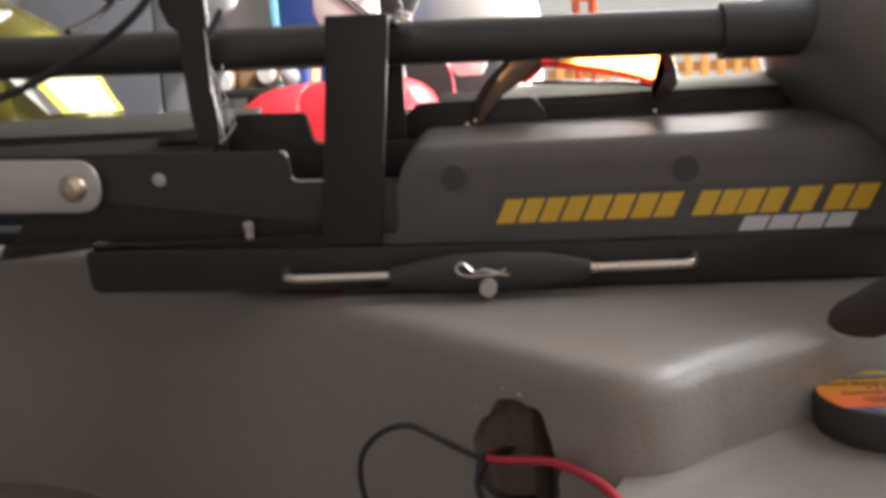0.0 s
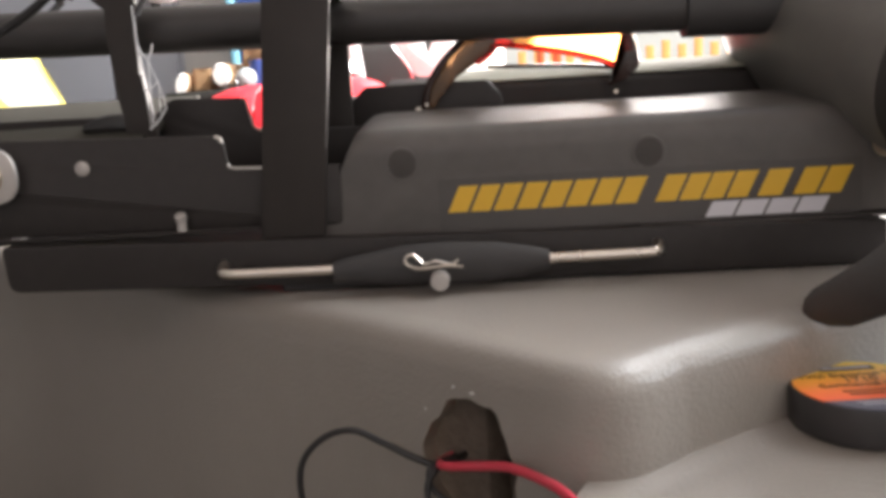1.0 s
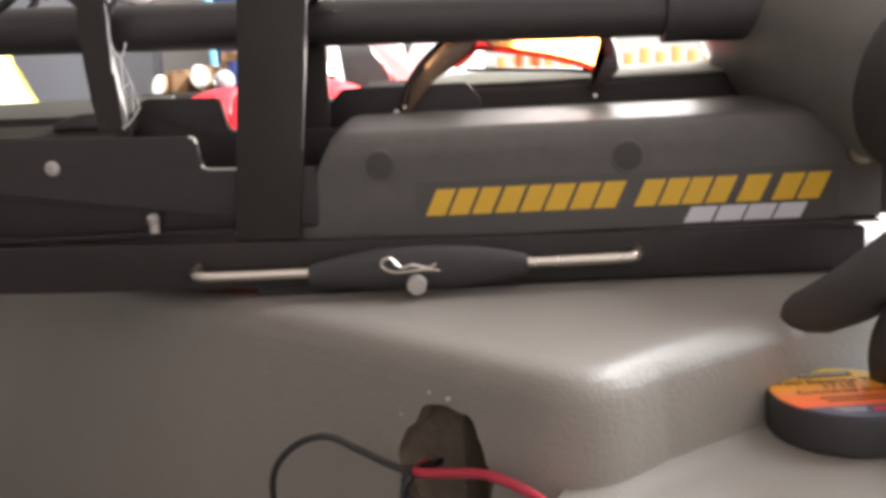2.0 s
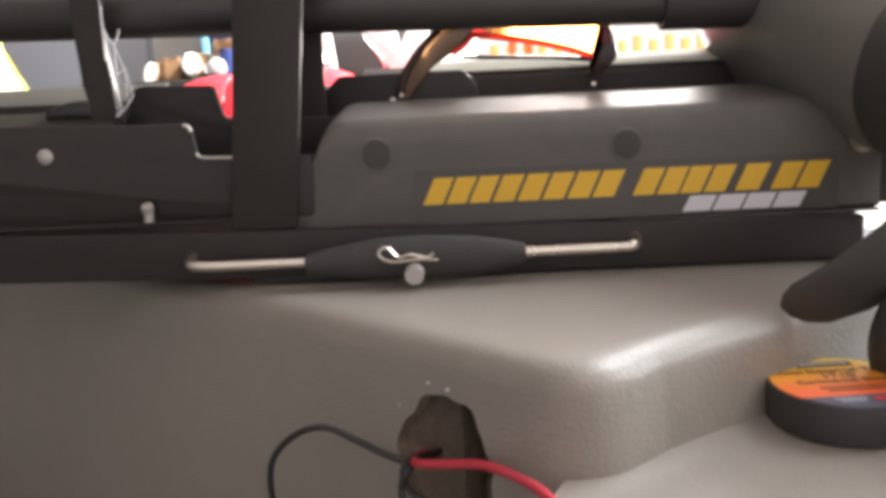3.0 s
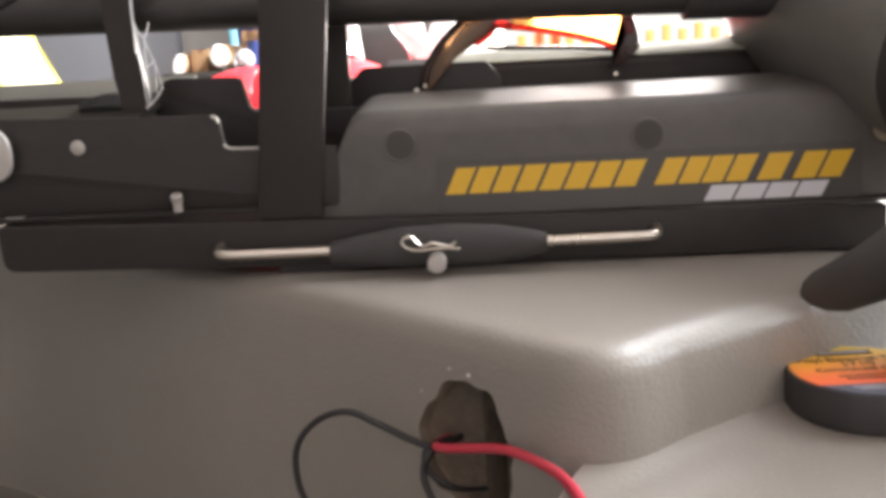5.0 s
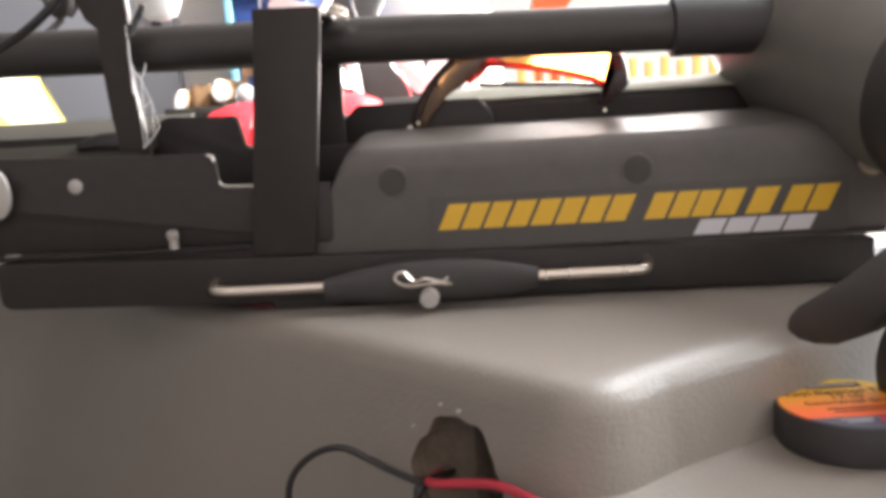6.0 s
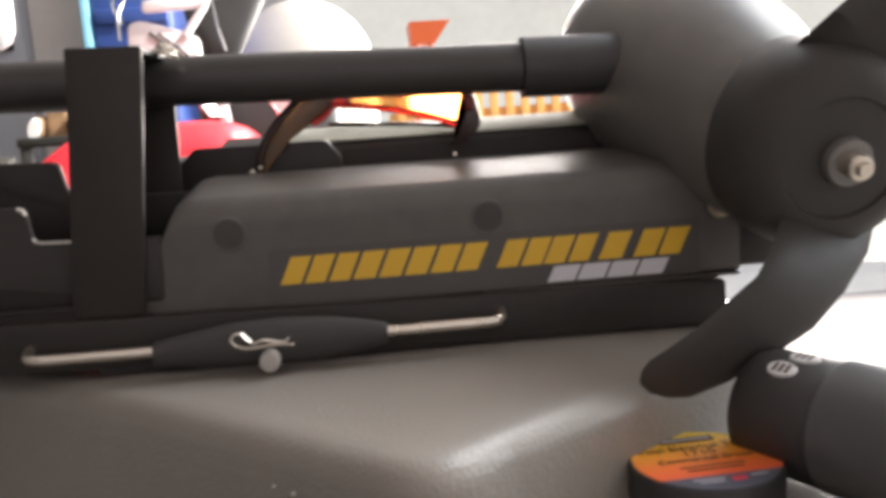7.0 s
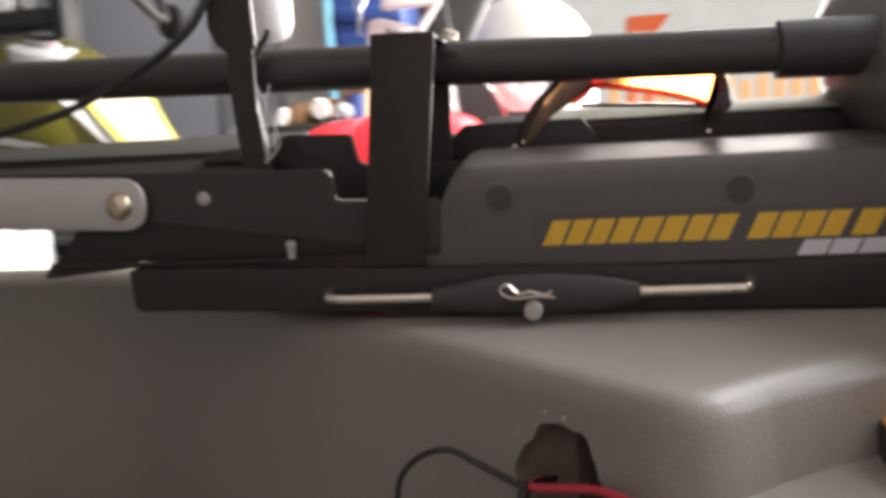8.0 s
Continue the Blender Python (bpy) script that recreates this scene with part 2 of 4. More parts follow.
# wall out of view; its window opening is made up for the fill lamp
setting("wall_front", join(box(-4.0, 4.4, -1.75, -1.6, FLOOR, 1.05, 0), box(-4.0, 4.4, -1.75, -1.6, 1.75, 1.9, 0), box(-4.0, -1.1, -1.75, -1.6, 1.05, 1.75, 0), box(0.5, 4.4, -1.75, -1.6, 1.05, 1.75, 0)), M["wall"], "grey painted garage wall with an opening added for the fill lamp")
setting("wall_back", box(-4.0, -0.18, 3.6, 3.75, FLOOR, 1.9, 0), M["wall"], "grey painted garage wall beside the open door")
setting("lintel", box(-0.18, 4.4, 3.6, 3.75, 1.45, 1.9, 0), M["wall"], "grey painted beam over the open garage door")
# unseen ceiling; the gap in it is invented for sun and overhead lamp
setting("ceiling", join(box(-4.15, 4.55, -1.75, 0.60, 1.9, 2.0, 0), box(-4.15, 0.45, 0.60, 3.75, 1.9, 2.0, 0), box(2.95, 4.55, 0.60, 3.75, 1.9, 2.0, 0), box(0.45, 2.95, 2.45, 3.75, 1.9, 2.0, 0)), M["ceiling"], "pale garage ceiling with an opening added to let light in")


# ---------------------------------------------------------------- boat deck
LEDGE = -0.055


def ell_small(q, r):
    bm = bmesh.new()
    bmesh.ops.create_icosphere(bm, subdivisions=1, radius=r)
    bmesh.ops.scale(bm, vec=(1.3, 0.8, 1.0), verts=bm.verts)
    bmesh.ops.translate(bm, vec=q, verts=bm.verts)
    return bm


def deck_edge():
    """The outline of the raised deck, seen from above, from its far right round the near corner to the far left."""
    raw = [(0.30, 0.69), (0.285, 0.412), (0.169, 0.331), (0.088, 0.276), (0.044, 0.236), (-0.022, 0.298), (-0.116, 0.382), (-0.17, 0.426),
           (-0.30, 0.535), (-0.40, 0.62), (-0.455, 0.663), (-0.56, 0.69), (-0.9, 0.70)]
    radius = [0, 0.05, 0, 0, 0.036, 0, 0, 0, 0, 0, 0.05, 0.03, 0]
    pts = []
    for i, p in enumerate(raw):
        if radius[i]:
            p, a, b = Vector(p), Vector(raw[i - 1]), Vector(raw[i + 1])
            ua, ub = (a - p).normalized() * radius[i], (b - p).normalized() * radius[i]
            for j in range(9):
                t = j / 8
                pts.append((1 - t) ** 2 * (p + ua) + 2 * t * (1 - t) * p + t * t * (p + ub))
        else:
            pts.append(Vector(p))
    out = []
    for a, b in zip(pts, pts[1:]):
        n = max(1, round((b - a).length / 0.0032)) if a.y < 0.45 else max(1, round((b - a).length / 0.02))
        out += [a.lerp(b, k / n) for k in range(n)]
    return out + [pts[-1]]


HOLE = (-0.0135, -0.0635, 0.0345)  # along the front-left face: x of its centre, its height and its radius


def build_deck():
    path = deck_edge()
    r = 0.018
    profile = [(-r - 0.006, 0.0), (-r - 0.002, -0.0002)]
    for k in range(1, 9):
        a = k / 8 * math.pi / 2
        profile.append((-r + r * math.sin(a) - 0.0002, -r + r * math.cos(a) - 0.0004))
    z = -r
    while z > -0.15:
        z -= 0.0032
        profile.append((0.10 * (-r - z), z))
    profile += [(0.02, -0.2), (0.03, -0.3), (0.03, -0.42)]
    bm = bmesh.new()
    grid = []
    for i, p in enumerate(path):
        d = (path[min(i + 1, len(path) - 1)] - path[max(i - 1, 0)]).normalized()
        n = Vector((d.y, -d.x)) * -1
        grid.append([bm.verts.new((p.x + n.x * o, p.y + n.y * o, z)) for o, z in profile])
    hx, hz, hr = HOLE
    # the hole is cut through the face left of the corner
    along = Vector((-0.75, 0.66)).normalized()
    c = None
    for i, p in enumerate(path):
        if i > 40 and p.x <= hx and p.x > hx - 0.01 and p.y < 0.35:
            c = i
            break
    centre = path[c]

    def polar(v):
        u = (Vector((v.co.x, v.co.y)) - centre).dot(along)
        w = v.co.z - hz
        a = math.atan2(w, u)
        return u, w, a, hr * (1 + 0.06 * math.cos(a - 1.25) - 0.13 * max(0.0, math.cos(a - 2.45)) ** 2 + 0.05 * math.sin(3 * a + 2.4) + 0.035 * math.sin(7 * a) + 0.02 * math.sin(13 * a + 1))

    inside = set()
    for i in range(len(grid)):
        if (path[i] - centre).length > 0.06 or path[i].x > 0.03:
            continue
        for v in grid[i]:
            u, w, a, rr = polar(v)
            if math.hypot(u, w) < rr and v.co.z < -0.022:
                inside.add(v)
    kept = []
    for i in range(len(grid) - 1):
        for k in range(len(profile) - 1):
            q = (grid[i][k], grid[i + 1][k], grid[i + 1][k + 1], grid[i][k + 1])
            if sum(v in inside for v in q) >= 2:
                continue
            kept.append(bm.faces.new(q))
    for v in list(inside):
        if not v.link_faces:
            bm.verts.remove(v)
    rim = [e for e in bm.edges if len(e.link_faces) == 1 and all((Vector((v.co.x, v.co.y)) - centre).length < 0.048 and -0.125 < v.co.z < -0.022 for v in e.verts)]
    for v in {v for e in rim for v in e.verts}:
        u, w, a, rr = polar(v)
        d = rr - math.hypot(u, w)
        v.co.x += along.x * math.cos(a) * d
        v.co.y += along.y * math.cos(a) * d
        v.co.z += math.sin(a) * d
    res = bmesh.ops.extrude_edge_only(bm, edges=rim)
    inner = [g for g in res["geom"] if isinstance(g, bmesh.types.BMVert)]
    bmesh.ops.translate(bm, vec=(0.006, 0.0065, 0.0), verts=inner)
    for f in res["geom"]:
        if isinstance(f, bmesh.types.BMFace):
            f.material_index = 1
    # flat top
    top = [g[0] for g in grid]
    f = bm.faces.new(top)
    bmesh.ops.triangulate(bm, faces=[f])
    return bm


boat = thing("boat", (0, 0.45, FLOOR), "grey moulded plastic boat with a raised bow deck", "boat")
part("deck", build_deck(), [M["deck"], M["cut"]], boat, "pebbled grey raised deck with a drilled wire hole", angle=50)

# the lower ledge beside the raised deck, with a shallow groove
def build_ledge():
    bm = bmesh.new()
    xs = [0.0, 0.02, 0.03, 0.035, 0.04, 0.045, 0.05, 0.055, 0.06, 0.065, 0.07, 0.08, 0.09, 0.10, 0.12, 0.16, 0.22, 0.30, 0.42, 0.60]
    ys = [-0.5 + 0.02 * i for i in range(33)] + [0.145 + 0.008 * i for i in range(38)]
    rows = []
    for y in ys:
        row = []
        for x in xs:
            left = 0.012 - 0.45 * (0.236 - max(y, 0.1))   # where the ledge rolls over to the left
            xx = x + left
            e = xx - left
            z = LEDGE - (0.0 if e > 0.02 else 0.12 * ((0.02 - e) / 0.02) ** 2.2)
            s = (xx - 0.036) * 0.57 - (y - 0.23) * 0.82     # distance in front of the raised deck's foot
            z -= 0.0022 * math.exp(-((s - 0.040) / 0.006) ** 2)
            z += 0.0025 * math.exp(-max(0.0, s - 0.002) / 0.004) if s < 0.05 else 0.0
            row.append(bm.verts.new((xx, y, z)))
        rows.append(row)
    for a, b in zip(rows, rows[1:]):
        for i in range(len(xs) - 1):
            bm.faces.new((a[i], a[i + 1], b[i + 1], b[i]))
    return bm


part("ledge", build_ledge(), M["deck"], boat, "lighter grey lower deck ledge with a groove", angle=60)
part("well_floor", box(-1.0, 0.0, -0.4, 0.66, -0.27, -0.25, 0.004), M["deck"], boat, "grey floor of the foot well")
part("hull_wall", box(-0.85, 0.55, 0.30, 0.66, FLOOR + 0.18, -0.40, 0.03, 4), M["deck"], boat)
HD = Vector((-0.75, 0.66, 0)).normalized()
for k, (u, z) in enumerate(((0.010, -0.0225), (-0.003, -0.0235), (0.0330, -0.0400))):
    q = Vector((-0.016, 0.2935, z)) + HD * u - Vector((0.66, 0.75, 0)).normalized() * (0.0006 - 0.1 * (-0.017 - z) + 0.004)
    part("plastic_burr", ell_small(q, 0.0009 + 0.0003 * (k % 2)), M["burr"], boat, "small pale plastic burr")
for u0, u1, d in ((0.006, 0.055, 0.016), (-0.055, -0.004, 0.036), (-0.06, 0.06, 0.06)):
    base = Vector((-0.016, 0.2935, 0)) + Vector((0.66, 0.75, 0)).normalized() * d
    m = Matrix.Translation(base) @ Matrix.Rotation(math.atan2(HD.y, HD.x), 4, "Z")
    part("foam_block", box(u0, u1, -0.02, 0.0, -0.13, -0.022, 0.003, 2, m), M["foam"] if d < 0.03 else M["shade_foam"], boat, "brown foam block inside the hull")
for x in (-0.5, 0.3):
    part("trailer_bunk", box(x - 0.06, x + 0.06, 0.2, 0.7, FLOOR + 0.006, FLOOR + 0.19, 0.01), M["steel_black"], boat)

# ---------------------------------------------------------------- trolling motor
motor = thing("trolling_motor", (0, 0.47, 0.0), "black bow-mount trolling motor stowed flat on the deck", "trolling motor")

# long cover with a rounded shoulder and a slanted end
def build_cover():
    sec = rounded([(0.4405, 0.0325), (0.4400, 0.0915), (0.4465, 0.1030), (0.500, 0.1130), (0.548, 0.1120), (0.556, 0.10), (0.556, 0.0325)],
                  [0.004, 0.012, 0.016, 0.02, 0.01, 0.01, 0.003], 5)
    rings = []
    for x, s, lean in ((-0.1190, 0.90, 0.030), (-0.1170, 0.955, 0.030), (-0.1130, 0.985, 0.029), (-0.105, 1.0, 0.027), (-0.06, 1.0, 0.012), (0.0, 1.0, 0), (0.12, 1.0, 0), (0.240, 1.005, 0), (0.258, 1.0, 0), (0.263, 0.985, 0)):
        ring = []
        for y, z in sec:
            h = (z - 0.0325) / 0.08
            ring.append((x + lean * h, 0.50 + (y - 0.50) * (0.985 if s < 1 else 1), 0.0325 + (z - 0.0325) * (s + 0.2 * (1 - s) * (1 - h))))
        rings.append(ring)
    return loft(rings)


cover = part("cover", build_cover(), M["cover"], motor, "satin black plastic side cover")
part("seam_strip", box(-0.113, 0.2615, 0.4375, 0.445, 0.0308, 0.0325, 0.0004, 1), M["cover"], cover)
# screws in round wells; the darker head colour paints in the recess shade
for x, y, z in ((-0.059, 0.4400, 0.081), (0.101, 0.4400, 0.080), (0.2505, 0.4398, 0.0775)):
    well = part("screw_well", lathe([(0.0090, 0.0004), (0.0098, 0.0008), (0.0106, 0.0006), (0.0110, -0.0006), (0.0090, -0.0006), (0.0090, 0.0004)], 28, pose(x, y, z, 90, 0, 0)), M["cover"], cover)
    part("screw_head", lathe([(0.0, 0.0009), (0.0060, 0.0009), (0.0075, 0.0007), (0.0090, 0.0005), (0.0090, -0.0004)], 24, pose(x, y, z, 90, 0, 0)), M["brass"] if x > 0.2 else M["well"], well, "dull brass screw" if x > 0.2 else "flush screw darkened like a shaded recess")


# slanted marks of the decal, plain bars in two groups
def slant_bars(z0, z1, y, bars, lean):
    bm = bmesh.new()
    for x0, x1, lo, hi in bars:
        a, b = z0 + (z1 - z0) * lo, z0 + (z1 - z0) * hi
        sa, sb = lean * lo, lean * hi
        near = [bm.verts.new((px, y - 0.0004, pz)) for px, pz in ((x0 + sa, a), (x1 + sa, a), (x1 + sb, b), (x0 + sb, b))]
        far = [bm.verts.new((v.co.x, y + 0.0004, v.co.z)) for v in near]
        bm.faces.new(near)
        bm.faces.new(far[::-1])
        for i in range(4):
            j = (i + 1) % 4
            bm.faces.new((near[j], near[i], far[i], far[j]))
    return bm


YD = 0.4392
ZL, ZH = 0.0475, 0.0645


def decal_row():
    """Yellow slanted blocks in two groups, each block split by narrow slots."""
    def block(x, w, strokes):
        bars = []
        n = len(strokes)
        slot = 0.0022
        bw = (w - slot * (n - 1)) / n
        for i in range(n):
            bars.append((x + i * (bw + slot), x + i * (bw + slot) + bw, 0.0, 1.0))
        return bars

    # first group
    x = -0.0305
    for w, n in ((0.0425, 3), (0.0135, 1), (0.0298, 2), (0.0298, 2)):
        part("decal_mark", slant_bars(ZL, ZH, YD, block(x, w, range(n)), 0.008), M["yellow"], cover, "plain slanted yellow decal block")
        x += w + 0.0024
    x = 0.1045
    for w, n in ((0.0285, 2), (0.0285, 2), (0.026, 1), (0.0300, 2)):
        if n == 1:
            bars = [(x + 0.005, x + 0.020, 0.0, 1.0)]
        else:
            bars = block(x, w, range(n))
        part("decal_mark", slant_bars(ZL, ZH, YD, bars, 0.008), M["yellow"], cover, "plain slanted yellow decal block")
        x += w + 0.0016
    x = 0.1365
    for w in (0.0172, 0.0172, 0.0172, 0.0172):
        part("decal_mark", slant_bars(0.0355, 0.0455, YD, [(x, x + w, 0.0, 1.0)], 0.005), M["white_decal"], cover, "plain slanted white decal block")
        x += w + 0.0018


M["backing"] = material("dark_decal_film", (0.072, 0.065, 0.060), 0.42, vary=0.1)
part("decal_film", prism(rounded([(-0.036, 0.0335), (0.236, 0.0335), (0.236, 0.0700), (-0.036, 0.0700)], 0.002, 3), "y", 0.43965, 0.4403, 0), M["backing"], cover, "dark rectangular decal film")
decal_row()

# channel bracket: front plate with a stepped notch, rear plate, tray
mount = part("mount_plate", prism(rounded([(-0.62, 0.088), (-0.372, 0.076), (-0.395, 0.0465), (-0.10, 0.043), (-0.10, 0.0835), (-0.166, 0.0840), (-0.1745, 0.0855), (-0.1775, 0.1065), (-0.325, 0.1115), (-0.62, 0.121)],
             [0.001, 0.004, 0.002, 0.001, 0.001, 0.004, 0.004, 0.004, 0.0, 0.001], 4), "y", 0.4405, 0.4445, 0.0012), M["steel_black"], motor, "black steel mount plate with a stepped notch")
part("worn_edge", tube([(-0.1815, 0.4402, 0.1062), (-0.1785, 0.4402, 0.1050), (-0.1772, 0.4402, 0.1020)], 0.0012, 6), M["edge"], mount, "bare metal worn corner")
part("worn_edge", tube([(-0.1748, 0.4402, 0.0880), (-0.1738, 0.4402, 0.0858), (-0.1700, 0.4402, 0.0846), (-0.150, 0.4402, 0.0840)], 0.0009, 6), M["edge"], mount, "bare metal worn corner")
part("mount_flange", box(-0.395, -0.156, 0.4355, 0.4405, 0.0425, 0.0450, 0.0008, 1), M["steel_black"], mount)
rear = part("rear_plate", prism(rounded([(-0.60, 0.095), (-0.37, 0.09), (-0.37, 0.05), (-0.05, 0.05), (-0.05, 0.104), (-0.166, 0.105), (-0.1735, 0.1065), (-0.1785, 0.1305), (-0.235, 0.1325), (-0.245, 0.122), (-0.60, 0.125)],
            [0, 0, 0, 0, 0, 0.004, 0.004, 0.004, 0.006, 0.004, 0], 4), "y", 0.512, 0.516, 0.0012), M["steel_black"], motor, "black steel rear mount plate")
part("worn_edge", tube([(-0.1815, 0.5115, 0.1303), (-0.1783, 0.5115, 0.1285), (-0.1740, 0.5115, 0.1090), (-0.1715, 0.5115, 0.1068), (-0.165, 0.5115, 0.1055)], 0.0011, 6), M["edge"], rear, "bare metal worn edge")
part("tray", prism([(0.4447, 0.104), (0.60, 0.1345), (0.60, 0.128), (0.4447, 0.098)], "x", -0.90, -0.240, 0.0006), M["tray"], motor, "dusty dark grey ramp plate")
part("tray_latch", prism(rounded([(-0.288, 0.109), (-0.252, 0.109), (-0.250, 0.119), (-0.258, 0.1245), (-0.274, 0.1240), (-0.292, 0.1165)], 0.006, 4), "y", 0.482, 0.508, 0.003), M["gloss"], motor, "glossy black latch paddle")
foot = part("mount_foot", prism(rounded([(-0.331, 0.0095), (-0.09, 0.0045), (0.2495, 0.0008), (0.2495, 0.0300), (-0.09, 0.0355), (-0.3325, 0.0410)], [0.008, 0, 0.003, 0.003, 0, 0.003], 4), "y", 0.4305, 0.556, 0.0015), M["steel_black"], motor, "long black base block under mount and cover")
# set-back filler added to keep red bounce light from showing below the base
part("base_light_block", box(-0.145, 0.247, 0.4365, 0.552, 0.0003, 0.0085, 0.001, 1), M["rubber"], foot, "added black filler that blocks light under the base")
part("mount_skirt", prism(rounded([(-0.40, 0.047), (-0.33, 0.047), (-0.33, 0.041), (-0.407, 0.0345)], 0.001, 2), "y", 0.4405, 0.53, 0.001), M["steel_black"], motor)
part("rivet", lathe([(0.0051, 0), (0.0050, 0.0008), (0.0036, 0.0016), (0, 0.0018)], 20, pose(-0.2735, 0.4405, 0.0902, 90, 0, 0)), M["silver"], mount, "dull silver rivet head")
part("screw", join(lathe([(0.0040, 0), (0.0040, 0.004), (0.0034, 0.0046), (0.0026, 0.0046), (0.0022, 0.003), (0, 0.003)], 18, pose(-0.2085, 0.4352, 0.0525, 25, 0, 0)),
                   lathe([(0.0032, 0), (0.0032, 0.0075)], 14, pose(-0.2085, 0.4352, 0.0452, 0, 0, 0))), M["silver"], mount, "small silver socket screw")

# silver link arm with its bolt
arm = part("link_arm", prism(rounded([(-0.75, 0.0885), (-0.75, 0.127), (-0.314, 0.1075), (-0.314, 0.0695)], [0.001, 0.001, 0.0195, 0.0195], 8), "y", 0.4290, 0.4335, 0.0012), M["silver"], motor, "satin silver link arm")
part("arm_bolt", lathe([(0.0105, 0), (0.0100, 0.0012), (0.0095, 0.0022), (0.0080, 0.0044), (0.0055, 0.0058), (0.003, 0.0062), (0.0028, 0.0046), (0, 0.0046)], 24, pose(-0.3335, 0.4290, 0.0885, 90, 0, 0)), M["brass"], arm, "bronze-tinted button bolt")

# tower that carries the tube
tower = part("tower_front", prism(rounded([(-0.1552, 0.0372), (-0.1128, 0.0372), (-0.0976, 0.185), (-0.0970, 0.1965), (-0.1410, 0.1975), (-0.1412, 0.186)], [0, 0, 0, 0.002, 0.002, 0], 3), "y", 0.4340, 0.4390, 0.001), M["bracket"], motor, "brown-black front plate of the tube tower")
part("tower_back", prism(rounded([(-0.150, 0.045), (-0.1040, 0.045), (-0.1005, 0.190), (-0.140, 0.192)], 0.002, 3), "y", 0.5290, 0.5330, 0.001), M["bracket"], tower)
part("tower_cap", prism([(-0.1400, 0.1935), (-0.0985, 0.1928), (-0.0985, 0.1958), (-0.1400, 0.1965)], "y", 0.439, 0.533, 0.0006), M["bracket"], tower)
part("tower_side", prism([(0.462, 0.045), (0.529, 0.045), (0.529, 0.192), (0.462, 0.1935)], "x", -0.1455, -0.1415, 0.0006), M["bracket"], tower)
# thin paler tube stands in for the highlight along the tower's right edge
part("tower_highlight", tube([(-0.0970, 0.4343, 0.195), (-0.0977, 0.4343, 0.185), (-0.1070, 0.4343, 0.095)], 0.0003, 6), M["washer"], tower, "thin pale line painted as the edge highlight")
part("tower_bolt", lathe([(0.0085, 0), (0.0085, 0.002), (0.0065, 0.003), (0.0065, 0.006), (0.004, 0.0075), (0, 0.0075)], 18, pose(-0.094, 0.482, 0.1935, 0, 18, 0)), M["steel"], motor, "bright bolt on the tower")

# tube, collar, lower unit
part("tube", lathe([(0.0166, 0), (0.0166, 1.25)], 40, toward((-1.10, 0.51, 0.2020), (0.15, 0.51, 0.1730))), M["shaft"], motor, "long black composite motor tube")
part("collar", lathe([(0.0180, 0), (0.0206, 0.001), (0.0206, 0.05), (0.0208, 0.08), (0.0208, 0.10)], 40, toward((0.138, 0.51, 0.1730), (0.25, 0.51, 0.1712))), M["rubber"], motor, "black collar where the tube meets the lower unit")
AX = Vector((0.288, 0.37, 0.108))
DIR = Vector((0.0, 0.98, 0.2)).normalized()
PODM = toward(AX, AX + DIR)
PODB = toward(Vector((0.286, 0.37, 0.100)), Vector((0.286, 0.37, 0.100)) + Vector((-0.12, 0.95, 0.33)))
part("lower_unit", lathe([(0.045, 0.03), (0.054, 0.045), (0.059, 0.07), (0.065, 0.10), (0.072, 0.13), (0.077, 0.17), (0.077, 0.21), (0.073, 0.245), (0.064, 0.275), (0.050, 0.298), (0.030, 0.313), (0.0, 0.318)], 64, PODB), M["pod"], motor, "black torpedo-shaped motor housing")

prop = part("propeller_hub", lathe([(0.0, -0.012), (0.010, -0.012), (0.0115, -0.010), (0.0335, -0.008), (0.0345, -0.010), (0.040, -0.0095), (0.052, -0.002), (0.0585, 0.010), (0.0605, 0.028), (0.060, 0.055), (0.050, 0.070), (0.03, 0.074)], 56, PODM), M["prop"], motor, "black propeller hub with a recessed front")
part("prop_washer", lathe([(0.0, -0.018), (0.0125, -0.018), (0.0135, -0.016), (0.0135, -0.011)], 28, PODM), M["washer"], prop, "dull metal washer")
part("prop_nut", join(lathe([(0.0066, -0.029), (0.0074, -0.0275), (0.0074, -0.018)], 20, PODM), lathe([(0.0, -0.0335), (0.0038, -0.0335), (0.0043, -0.032), (0.0043, -0.028)], 16, PODM)), M["steel"], prop, "bright steel nut and shaft end")


def build_blade(points):
    """A blade given by centre-line stations: x, z, y, half width, turn of the chord."""
    rings = []
    for x, z, y, hw, ang, th in points:
        ring = []
        n = 14
        for k in range(n):
            a = 2 * math.pi * k / n
            u, v = hw * math.cos(a), th * math.sin(a)
            cu, su = math.cos(ang), math.sin(ang)
            ring.append((x + u * cu, y + v + 0.25 * u, z + u * su))
        rings.append(ring)
    return loft(rings)


part("propeller_blade", build_blade([(0.312, 0.092, 0.420, 0.042, -0.35, 0.010), (0.286, 0.062, 0.376, 0.033, -0.40, 0.008), (0.266, 0.047, 0.356, 0.0290, -0.55, 0.007), (0.247, 0.033, 0.344, 0.0255, -0.75, 0.006), (0.2225, 0.0205, 0.338, 0.0225, -0.95, 0.004),
     (0.2020, 0.0105, 0.334, 0.0195, -1.05, 0.003), (0.1825, 0.0030, 0.332, 0.0165, -1.11, 0.0025), (0.1720, 0.0010, 0.332, 0.0128, -1.13, 0.002), (0.1655, 0.0000, 0.332, 0.0075, -1.15, 0.0015), (0.1625, -0.0005, 0.332, 0.0018, -1.15, 0.0008)]), M["prop"], prop, "thick swept black propeller blade")
